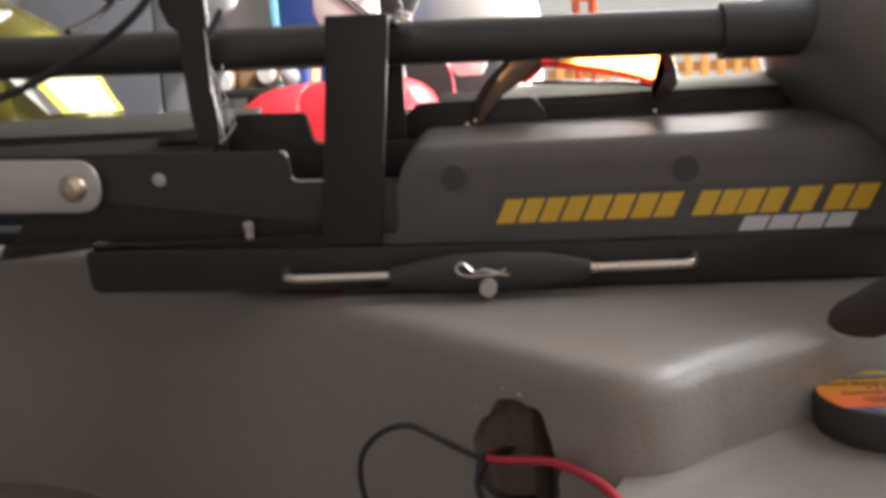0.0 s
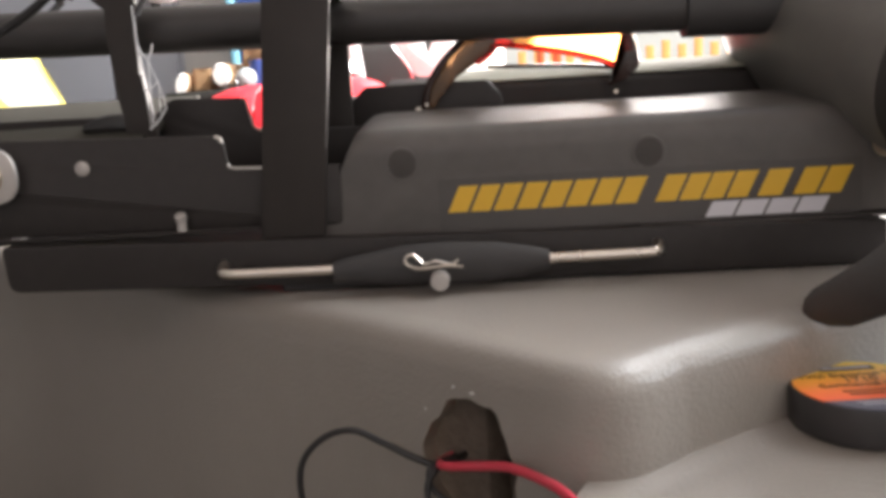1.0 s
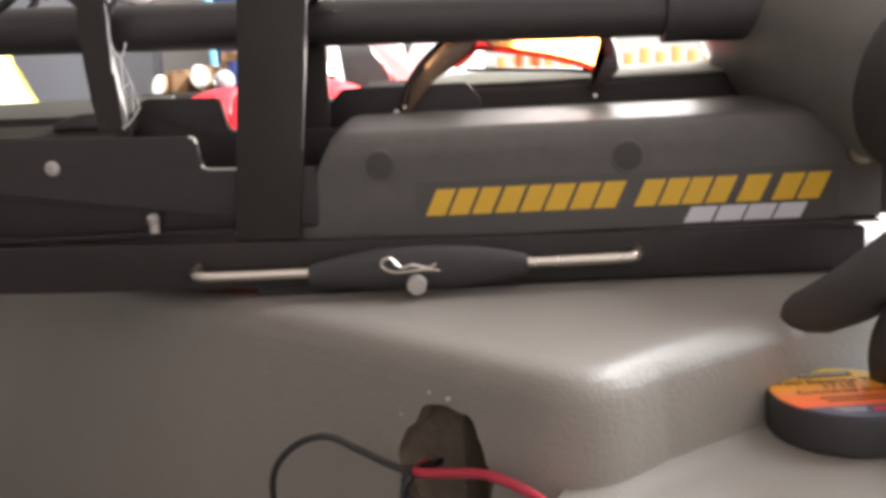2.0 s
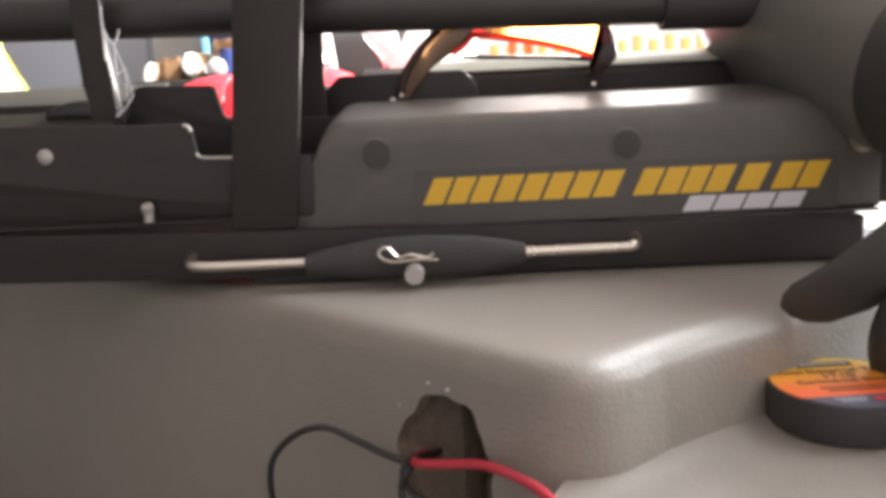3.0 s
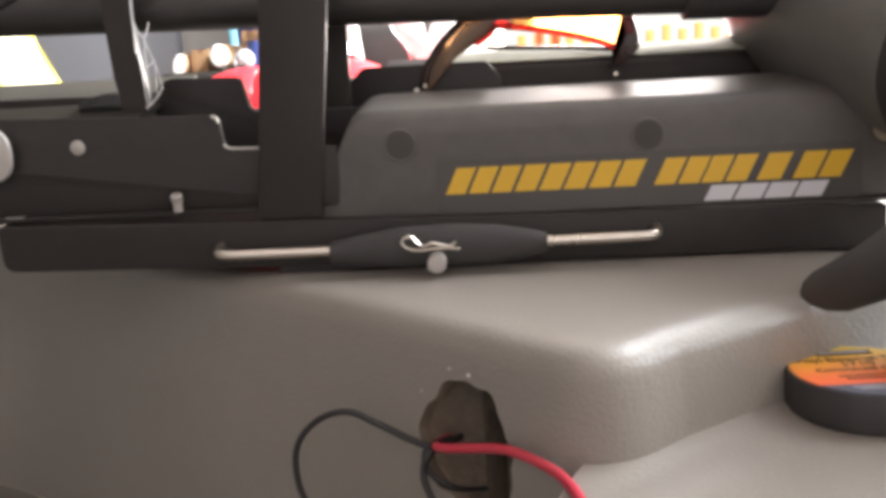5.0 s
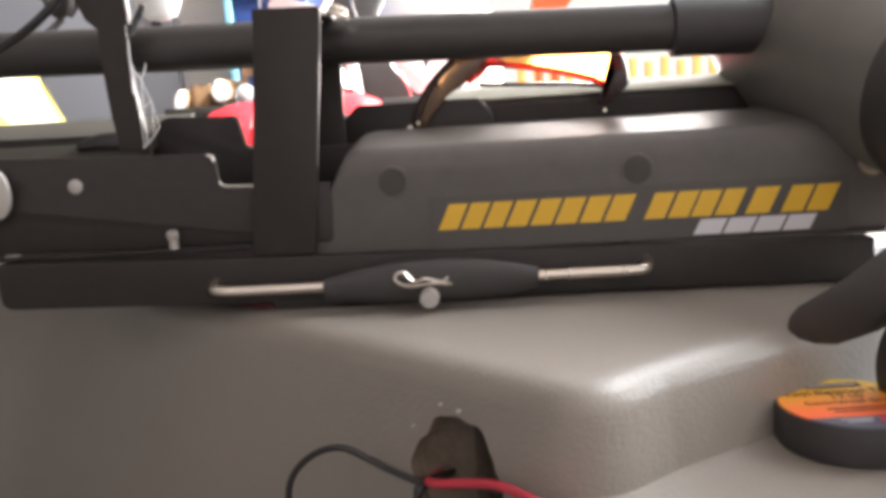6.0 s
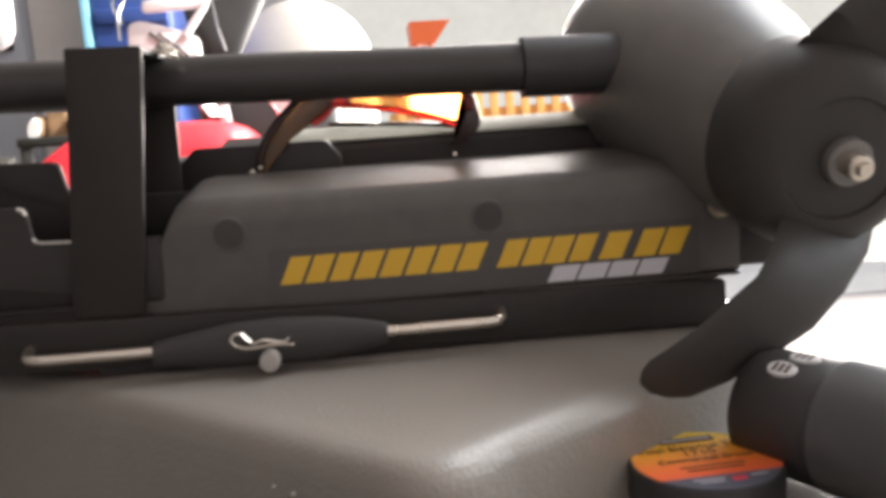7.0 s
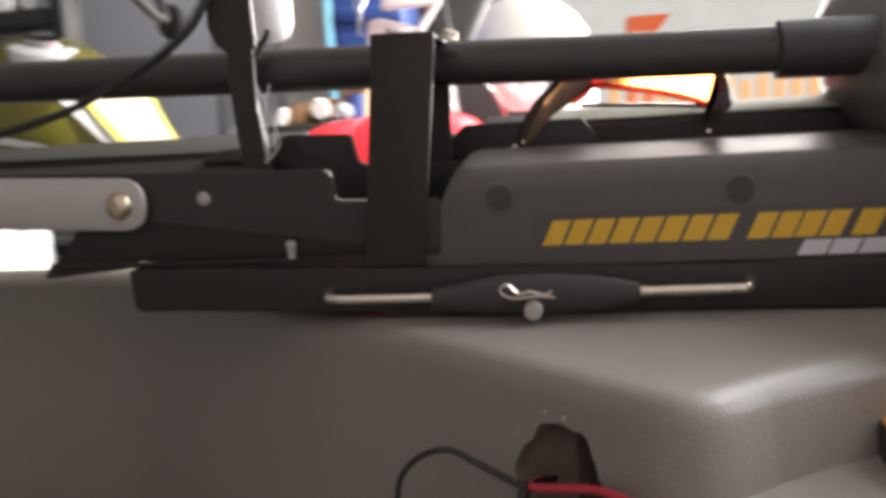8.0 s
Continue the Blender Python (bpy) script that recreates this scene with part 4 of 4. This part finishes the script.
def tank_rings():
    rings = []
    for x, zc, hz, hy in ((-1.62, 0.20, 0.03, 0.03), (-1.58, 0.215, 0.10, 0.08), (-1.48, 0.225, 0.15, 0.12), (-1.36, 0.225, 0.180, 0.14), (-1.26, 0.20, 0.190, 0.145), (-1.17, 0.155, 0.180, 0.14), (-1.08, 0.100, 0.140, 0.11), (-1.03, 0.045, 0.09, 0.08), (-1.00, 0.01, 0.04, 0.04)):
        rings.append([(x + 0.0, 1.90 + hy * math.copysign(abs(math.cos(2 * math.pi * k / 28)) ** 0.8, math.cos(2 * math.pi * k / 28)), zc + hz * math.copysign(abs(math.sin(2 * math.pi * k / 28)) ** 0.9, math.sin(2 * math.pi * k / 28))) for k in range(28)])
    return rings


tank = part("fuel_tank", loft(tank_rings()), M["olive"], bike, "olive-green fuel tank", angle=70)
# yellow side panel, glare painted pale, and two white stripes, over the near flank
def flank(points, off, th=0.004):
    """A band over the tank's near flank between two lines in x and z."""
    top, low = points
    bm = bmesh.new()
    n = 14
    rows = []
    for i in range(n + 1):
        t = i / n
        row = []
        for j in range(7):
            u = j / 6
            a = Vector(top[0]).lerp(Vector(top[1]), t)
            b = Vector(low[0]).lerp(Vector(low[1]), t)
            q = a.lerp(b, u)
            # depth of the flank at this place
            zc = 0.225 - max(0.0, q.x + 1.36) * 0.50
            hz, hy = 0.19, 0.145
            d = max(0.02, 1 - ((q.y - zc) / hz) ** 2) ** 0.5
            row.append((q.x, 1.90 - hy * d - off, q.y))
        rows.append(row)
    vs = [[bm.verts.new(p) for p in r] for r in rows]
    bk = [[bm.verts.new((p[0], p[1] + th, p[2])) for p in r] for r in rows]
    for i in range(n):
        for j in range(6):
            bm.faces.new((vs[i][j], vs[i + 1][j], vs[i + 1][j + 1], vs[i][j + 1]))
            bm.faces.new((bk[i][j], bk[i][j + 1], bk[i + 1][j + 1], bk[i + 1][j]))
    return bm


part("side_panel", flank((((-1.165, 0.250), (-1.048, 0.120)), ((-1.056, 0.262), (-0.945, 0.120))), 0.020), M["panel_glare"], tank, "yellow side panel with bright glare painted pale")
for top, low in ((((-1.183, 0.250), (-1.066, 0.120)), ((-1.163, 0.250), (-1.046, 0.120))), (((-1.057, 0.262), (-0.946, 0.120)), ((-1.048, 0.262), (-0.936, 0.120)))):
    part("panel_edge", flank((top, low), 0.0205), M["bright_yellow"], tank, "bright yellow rim left round the painted glare")
part("stripe", flank((((-1.255, 0.265), (-1.105, 0.120)), ((-1.220, 0.262), (-1.060, 0.120))), 0.010), M["white_paint"], tank, "white stripe")
part("stripe", flank((((-1.50, 0.185), (-1.27, 0.135)), ((-1.50, 0.160), (-1.24, 0.115))), 0.010), M["white_paint"], tank, "white stripe")
part("tank_cap_plate", lathe([(0.078, -0.03), (0.080, 0.0), (0.075, 0.006), (0.048, 0.010), (0.046, 0.006), (0.0, 0.006)], 36, pose(-1.292, 1.83, 0.362, 14, 10, 0)), M["white_paint"], tank, "white ring round the filler cap")
part("tank_cap", lathe([(0.044, 0.0), (0.044, 0.016), (0.040, 0.020), (0.0, 0.021)], 30, pose(-1.292, 1.83, 0.365, 14, 10, 0)), M["chrome"], tank, "chrome filler cap")
engine = part("engine", box(-1.55, -1.05, 1.80, 2.02, -0.42, -0.05, 0.03, 2), M["black_plastic"], bike)
for k in range(7):
    part("cooling_fin", box(-1.50, -1.12, 1.77, 2.05, -0.38 + 0.045 * k, -0.36 + 0.045 * k, 0.004), M["black_plastic"], engine)
part("seat", box(-2.25, -1.62, 1.78, 2.02, 0.05, 0.17, 0.04, 3), M["black_plastic"], bike, "black padded seat")
part("fork", tube([(-1.00, 1.90, -0.02), (-0.82, 1.90, -0.45)], 0.026, 14), M["chrome"], bike)
wheel(bike, -0.80, 1.90, FLOOR + 0.306, 0.30, 0.10)
wheel(bike, -2.15, 1.90, FLOOR + 0.306, 0.30, 0.12)
part("handlebar", tube(smooth_path([(-1.35, 2.2, 0.60), (-1.12, 2.06, 0.52), (-1.03, 1.92, 0.42), (-1.08, 1.75, 0.52), (-1.2, 1.62, 0.62)], 6), 0.012, 10), M["black_plastic"], bike)
mirror = part("mirror", join(lathe([(0.034, -0.006), (0.048, -0.006), (0.052, 0.004), (0.048, 0.014), (0.030, 0.020), (0.0, 0.022)], 32, pose(-1.205, 2.36, 0.470, 90, 0, -20)),
                             tube(smooth_path([(-1.205, 2.36, 0.42), (-1.235, 2.35, 0.39), (-1.26, 2.30, 0.36), (-1.27, 2.20, 0.33)], 5), 0.010, 8),
                             tube(smooth_path([(-1.185, 2.36, 0.425), (-1.145, 2.36, 0.47), (-1.10, 2.36, 0.53)], 5), 0.010, 8)), M["black_plastic"], bike, "round black mirror on a stalk")
part("mirror_glass", lathe([(0.0, -0.004), (0.040, -0.004), (0.041, 0.002), (0.0, 0.004)], 28, pose(-1.205, 2.358, 0.470, 90, 0, -20)), M["door_grey"], mirror, "pale grey mirror glass")
gauge = part("gauge_housing", box(-1.52, -1.33, 1.93, 2.02, 0.425, 0.475, 0.012, 3), M["black_plastic"], bike, "black instrument housing")
for x, r in ((-1.475, 0.030), (-1.39, 0.026)):
    part("gauge_face", lathe([(0.0, 0.004), (r * 0.8, 0.004), (r, 0.0), (r, -0.02)], 24, pose(x, 1.945, 0.497, 75, 0, 0)), M["white_paint"], gauge, "white gauge face")
# plain black box added for a dark upright strip beside the gauges
part("upright_block", box(-1.325, -1.285, 1.92, 2.02, 0.33, 0.56, 0.012, 3), M["black_plastic"], bike, "black upright block beside the gauges")
bike.location.x += 0.03

# red all-terrain vehicle
atv = thing("quad_bike", (-0.5, 2.0, FLOOR + 0.006), "red plastic quad bike parked in the garage", "quad bike")


def shell(stations, y0, y1):
    rings = []
    for x, top, low in stations:
        ring = []
        for k in range(24):
            a = 2 * math.pi * k / 24
            cy, cz = (y0 + y1) / 2, (top + low) / 2
            ring.append((x, cy + (y1 - y0) / 2 * math.copysign(abs(math.cos(a)) ** 0.5, math.cos(a)), cz + (top - low) / 2 * math.copysign(abs(math.sin(a)) ** 0.55, math.sin(a))))
        rings.append(ring)
    return loft(rings)


part("front_fender", shell(((-0.76, -0.10, -0.16), (-0.72, 0.005, -0.18), (-0.685, 0.075, -0.20), (-0.655, 0.113, -0.2), (-0.615, 0.139, -0.2), (-0.57, 0.152, -0.2), (-0.508, 0.157, -0.2), (-0.503, 0.151, -0.2)), 1.74, 2.2), M["red_plastic"], atv, "rounded red front fender", angle=60)
part("body_panel", shell(((-0.502, 0.150, -0.2), (-0.497, 0.152, -0.2), (-0.485, 0.158, -0.2), (-0.43, 0.162, -0.2), (-0.38, 0.163, -0.2), (-0.335, 0.163, -0.2), (-0.295, 0.156, -0.2), (-0.265, 0.144, -0.2), (-0.238, 0.122, -0.2), (-0.215, 0.08, -0.2), (-0.195, 0.0, -0.1)), 1.735, 2.2), M["red_plastic"], atv, "red body panel beside a moulded seam", angle=60)
part("rack", join(*[tube([(-0.345, y, 0.20 + 0.06 * (y - 1.78)), (-0.315, y, 0.17)], 0.006, 8) for y in (1.90, 1.94, 1.98, 2.02)], tube([(-0.345, 1.88, 0.206), (-0.345, 2.04, 0.216)], 0.006, 8)), M["chrome"], atv, "short grey grab rail")
part("frame", box(-0.85, -0.1, 1.85, 2.1, -0.42, -0.2, 0.03, 2), M["black_plastic"], atv)
for x in (-0.95, -0.05):
    for y in (1.72, 2.2):
        wheel(atv, x, y, FLOOR + 0.256, 0.25, 0.16)

# white dirt bike front
dirt = thing("dirt_bike", (-0.4, 2.4, FLOOR + 0.006), "white dirt bike with black seat and cables", "dirt bike")
part("shroud", prism(rounded([(-0.580, 0.345), (-0.575, 0.422), (-0.545, 0.432), (-0.445, 0.402), (-0.400, 0.380), (-0.395, 0.30), (-0.560, 0.30)], 0.014, 3), "y", 2.30, 2.34, 0.006), M["white_paint"], dirt, "white plastic radiator shroud")
part("shroud_stripe", tube([(-0.520, 2.298, 0.398), (-0.425, 2.298, 0.316)], 0.0045, 6), M["black_plastic"], dirt)
part("shroud_stripe", tube([(-0.498, 2.298, 0.396), (-0.410, 2.298, 0.320)], 0.003, 6), M["black_plastic"], dirt)
part("front_plate", prism(rounded([(-0.530, 0.447), (-0.528, 0.478), (-0.385, 0.482), (-0.375, 0.462), (-0.40, 0.452)], 0.008, 3), "y", 2.28, 2.31, 0.004), M["white_paint"], dirt, "white front plate")
part("strut", tube([(-0.428, 2.295, 0.385), (-0.372, 2.295, 0.46), (-0.345, 2.295, 0.54)], 0.011, 10), M["white_paint"], dirt, "white slanted strut")
part("fork", join(tube([(-0.342, 2.40, 0.30), (-0.30, 2.40, -0.45)], 0.022, 12), tube([(-0.342, 2.50, 0.30), (-0.30, 2.50, -0.45)], 0.022, 12)), M["black_plastic"], dirt)
part("bar_clamp", join(lathe([(0.0, 0), (0.022, 0), (0.026, 0.01), (0.022, 0.03), (0.026, 0.05), (0.02, 0.06), (0, 0.06)], 20, pose(-0.515, 2.28, 0.497)), box(-0.54, -0.49, 2.265, 2.30, 0.553, 0.563, 0.002)), M["black_plastic"], dirt, "black bar clamp")
part("grip", lathe([(0.0, 0), (0.016, 0), (0.018, 0.02), (0.016, 0.10), (0, 0.10)], 16, pose(-0.513, 2.28, 0.562)), M["red_plastic"], dirt, "red grip")
part("seat", loft([[(x, 2.57 + 0.05 * math.cos(a * math.pi / 8), z + h * math.sin(a * math.pi / 8)) for a in range(16)] for x, z, h in ((-0.47, 0.50, 0.05), (-0.45, 0.49, 0.12), (-0.40, 0.47, 0.17), (-0.35, 0.48, 0.17), (-0.30, 0.54, 0.14), (-0.25, 0.60, 0.11), (-0.21, 0.64, 0.04))]), M["black_plastic"], dirt, "black seat")
for pts in ([(-0.51, 2.27, 0.52), (-0.55, 2.27, 0.50), (-0.585, 2.27, 0.45), (-0.59, 2.27, 0.38)], [(-0.52, 2.28, 0.55), (-0.57, 2.28, 0.53), (-0.60, 2.28, 0.47), (-0.58, 2.28, 0.42)], [(-0.37, 2.3, 0.56), (-0.355, 2.3, 0.48), (-0.345, 2.3, 0.40), (-0.33, 2.3, 0.34)], [(-0.26, 2.2, 0.30), (-0.245, 2.2, 0.24), (-0.20, 2.2, 0.17), (-0.19, 2.2, 0.1)]):
    part("control_cable", tube(smooth_path(pts, 6), 0.0035, 6), M["chrome"], dirt)
for outline in ([(-0.245, 0.25), (-0.165, 0.25), (-0.155, 0.205), (-0.135, 0.25), (-0.075, 0.25), (-0.115, 0.15), (-0.185, 0.15)], [(-0.37, 0.25), (-0.335, 0.25), (-0.322, 0.15), (-0.345, 0.15)]):
    part("engine_guard", prism(rounded(outline, 0.01, 3), "y", 2.22, 2.25, 0.004), M["white_paint"], dirt, "white engine guard")
part("engine", box(-0.42, -0.05, 2.3, 2.5, -0.4, 0.26, 0.04, 3), M["black_plastic"], dirt)
wheel(dirt, -0.28, 2.44, FLOOR + 0.326, 0.32, 0.09)
wheel(dirt, 0.35, 2.9, FLOOR + 0.326, 0.30, 0.10)

# cabinet, tote, lamp, tubes, water heater
cab = thing("metal_cabinet", (-1.6, 3.2, FLOOR + 0.006), "tall pale grey metal storage cabinet", "cabinet")
part("body", box(-2.05, -1.08, 3.02, 3.55, FLOOR + 0.006, 1.3, 0.01), M["door_grey"], cab)
for x0, x1 in ((-2.04, -1.330), (-1.320, -1.09)):
    part("door", box(x0, x1, 2.995, 3.018, FLOOR + 0.06, 1.28, 0.008), M["door_grey"], cab)
part("handle", box(-1.15, -1.12, 2.97, 2.995, 0.44, 0.56, 0.006), M["black_plastic"], cab, "black door handle")
frz = thing("freezer", (-1.0, 2.9, FLOOR + 0.006), "pale grey upright freezer with a rounded edge", "freezer")
part("body", box(-1.30, -0.88, 3.05, 3.5, FLOOR + 0.006, 1.05, 0.03, 4), M["enamel"], frz)
part("handle", box(-1.22, -1.18, 3.01, 3.055, 0.46, 0.60, 0.012, 3), M["tray"], frz, "grey recessed handle")
tote = thing("storage_tote", (-0.75, 2.95, FLOOR + 0.006), "tall blue plastic storage locker with a pale blue edge", "locker")
part("body", box(-0.83, -0.58, 2.88, 3.2, FLOOR + 0.006, 0.85, 0.015, 3), M["blue_plastic"], tote)
part("edge_strip", box(-0.862, -0.834, 2.87, 2.95, FLOOR + 0.006, 0.85, 0.006), M["pale_blue"], tote, "pale blue edge strip")
part("lid", box(-0.84, -0.57, 2.865, 3.21, 0.852, 0.885, 0.01), M["blue_plastic"], tote)
for z in (0.30, 0.49, 0.66):
    part("rib", box(-0.82, -0.59, 2.868, 2.882, z, z + 0.05, 0.006), M["blue_plastic"], tote)
lamp = thing("hanging_lamp", (-0.405, 1.0, 1.9), "white glass lamp hanging from the ceiling on a thin cord", "lamp")
part("shade", lathe([(0.0, -0.034), (0.014, -0.033), (0.023, -0.026), (0.028, -0.012), (0.029, 0.013), (0.029, 0.045), (0.025, 0.056), (0.011, 0.060), (0.0, 0.060)], 32, pose(-0.405, 1.0, 0.287)), M["white_paint"], lamp, "round white glass shade")
part("cord", tube([(-0.405, 1.0, 0.345), (-0.405, 1.0, 1.9)], 0.003, 8), M["black_plastic"], lamp)
shelf = thing("low_shelf", (-0.75, 2.5, FLOOR + 0.006), "black low shelf behind the quad bike", "shelf")
part("board", box(-0.885, -0.55, 2.28, 2.62, 0.125, 0.15, 0.004), M["black_plastic"], shelf)
for x in (-0.865, -0.57):
    for y in (2.30, 2.60):
        part("leg", box(x - 0.015, x + 0.015, y - 0.015, y + 0.015, FLOOR + 0.006, 0.125, 0.003), M["black_plastic"], shelf)
for x, z, rx, rz, back, tilt, label in ((-0.849, 0.172, 0.017, 0.030, 0.035, -14, "brown cardboard roll with a white end"), (-0.734, 0.190, 0.026, 0.033, 0.10, 8, "wide brown cardboard roll with a white end")):
    tb = thing("cardboard_roll", (x, 2.4, 0.15), label, "roll", "rolls on the shelf")
    m = pose(x, 2.32, z, 90, 0, 0) @ Matrix.Rotation(radians(tilt), 4, "Z") @ Matrix.Diagonal((rx, rz, 1, 1))
    part("roll_wall", lathe([(0.9, 0.0), (1.0, 0.0), (1.0, -0.20), (0.9, -0.20)], 28, m), M["card"], tb)
    part("end_cap", lathe([(0.0, 0.012), (0.80, 0.012), (0.98, 0.004), (0.98, 0.0)], 24, m), M["white_paint"], tb, "white rounded end")
def open_box(x0, x1, y0, y1, z0, z1, lean):
    t = 0.004
    bm = join(box(x0, x1, y0, y0 + t, z0, z1, 0.001, 1), box(x0, x1, y1 - t, y1, z0, z1, 0.001, 1), box(x0, x0 + t, y0 + t, y1 - t, z0, z1, 0.001, 1),
              box(x1 - t, x1, y0 + t, y1 - t, z0, z1, 0.001, 1), box(x0 + t, x1 - t, y0 + t, y1 - t, z0, z0 + t, 0.001, 1))
    for v in bm.verts:
        v.co.x += lean * (v.co.z - z0)
    return bm


for dims, label in (((-0.828, -0.778, 2.35, 2.48, 0.151, 0.212, 0.05), "small open brown cardboard box"), ((-0.702, -0.625, 2.40, 2.52, 0.151, 0.258, 0.12), "taller open cardboard box with a pale rim")):
    tagged(new("cardboard_box", mesh_of("cardboard_box", open_box(*dims), M["card"])), label, "box")
bg = new("plastic_bag", mesh_of("plastic_bag", ell(-0.662, 2.31, 0.176, 0.030, 0.03, 0.030), M["clear"]))
tagged(bg, "crumpled clear plastic bag on the shelf", "bag")
cup = new("blue_cup", mesh_of("blue_cup", lathe([(0.020, 0), (0.026, 0.075), (0.023, 0.075), (0.018, 0.005), (0, 0.005)], 24, pose(-0.632, 2.33, 0.151)), M["blue_plastic"]))
tagged(cup, "blue plastic cup on the shelf", "cup")
wh = thing("water_heater", (-0.28, 3.3, FLOOR + 0.006), "white cylindrical water heater beside the garage door", "water heater")
part("tank", lathe([(0.0, 0), (0.255, 0), (0.265, 0.02)] + [(0.265 * math.cos(k * math.pi / 18), 1.10 + 0.265 * math.sin(k * math.pi / 18)) for k in range(9)] + [(0, 1.365)], 56, pose(-0.20, 3.30, FLOOR + 0.006)), M["tank_white"], wh, "white enamel tank with a domed top")
part("pipe", tube([(-0.20, 3.30, 0.58), (-0.20, 3.30, 1.9)], 0.02, 12), M["chrome"], wh)
bk = new("bucket", mesh_of("bucket", lathe([(0.0, 0), (0.11, 0), (0.14, 0.75), (0.146, 0.75), (0.146, 0.77), (0.134, 0.77), (0.105, 0.01), (0, 0.01)], 40, pose(-1.20, 1.42, FLOOR + 0.006)), M["white_paint"]))
tagged(bk, "tall white plastic bin beside the motorcycle", "bin")

# outside: slatted fence, cart
fence = thing("slat_fence", (1.6, 7.6, FLOOR), "orange-stained slatted wooden fence beyond the drive", "fence")
slat = None
for k in range(34):
    x = 0.3 + 0.135 * k
    if slat is None:
        slat = part("slat", box(-0.035, 0.035, -0.01, 0.01, 0.0, 1.10 + 0.0, 0.004), M["wood"], None)
        slat.parent = fence
        slat.location = (x - 1.6, 0, 0.03)
    else:
        o = new("slat", slat.data)
        o.parent = fence
        o.location = (x - 1.6, 0, 0.03 + 0.02 * math.sin(3 * k))
for z in (0.25, 0.85):
    part("fence_rail", box(0.2, 5.0, 7.62, 7.66, FLOOR + z, FLOOR + z + 0.08, 0.005), M["wood"], fence)
cart = thing("garden_cart", (0.45, 6.0, FLOOR), "orange-red plastic cart standing on the drive", "cart")
part("tub", loft([[(0.34, 5.85, 0.60), (0.50, 5.85, 0.60), (0.50, 6.2, 0.60), (0.34, 6.2, 0.60)], [(0.33, 5.80, 0.735), (0.60, 5.80, 0.735), (0.60, 6.25, 0.735), (0.33, 6.25, 0.735)]]), M["orange"], cart, "orange-red tub")
part("stand", join(*[tube([(x, y, 0.61), (x + 0.02, y, FLOOR)], 0.02, 8) for x in (0.36, 0.47) for y in (5.9, 6.15)]), M["orange"], cart)
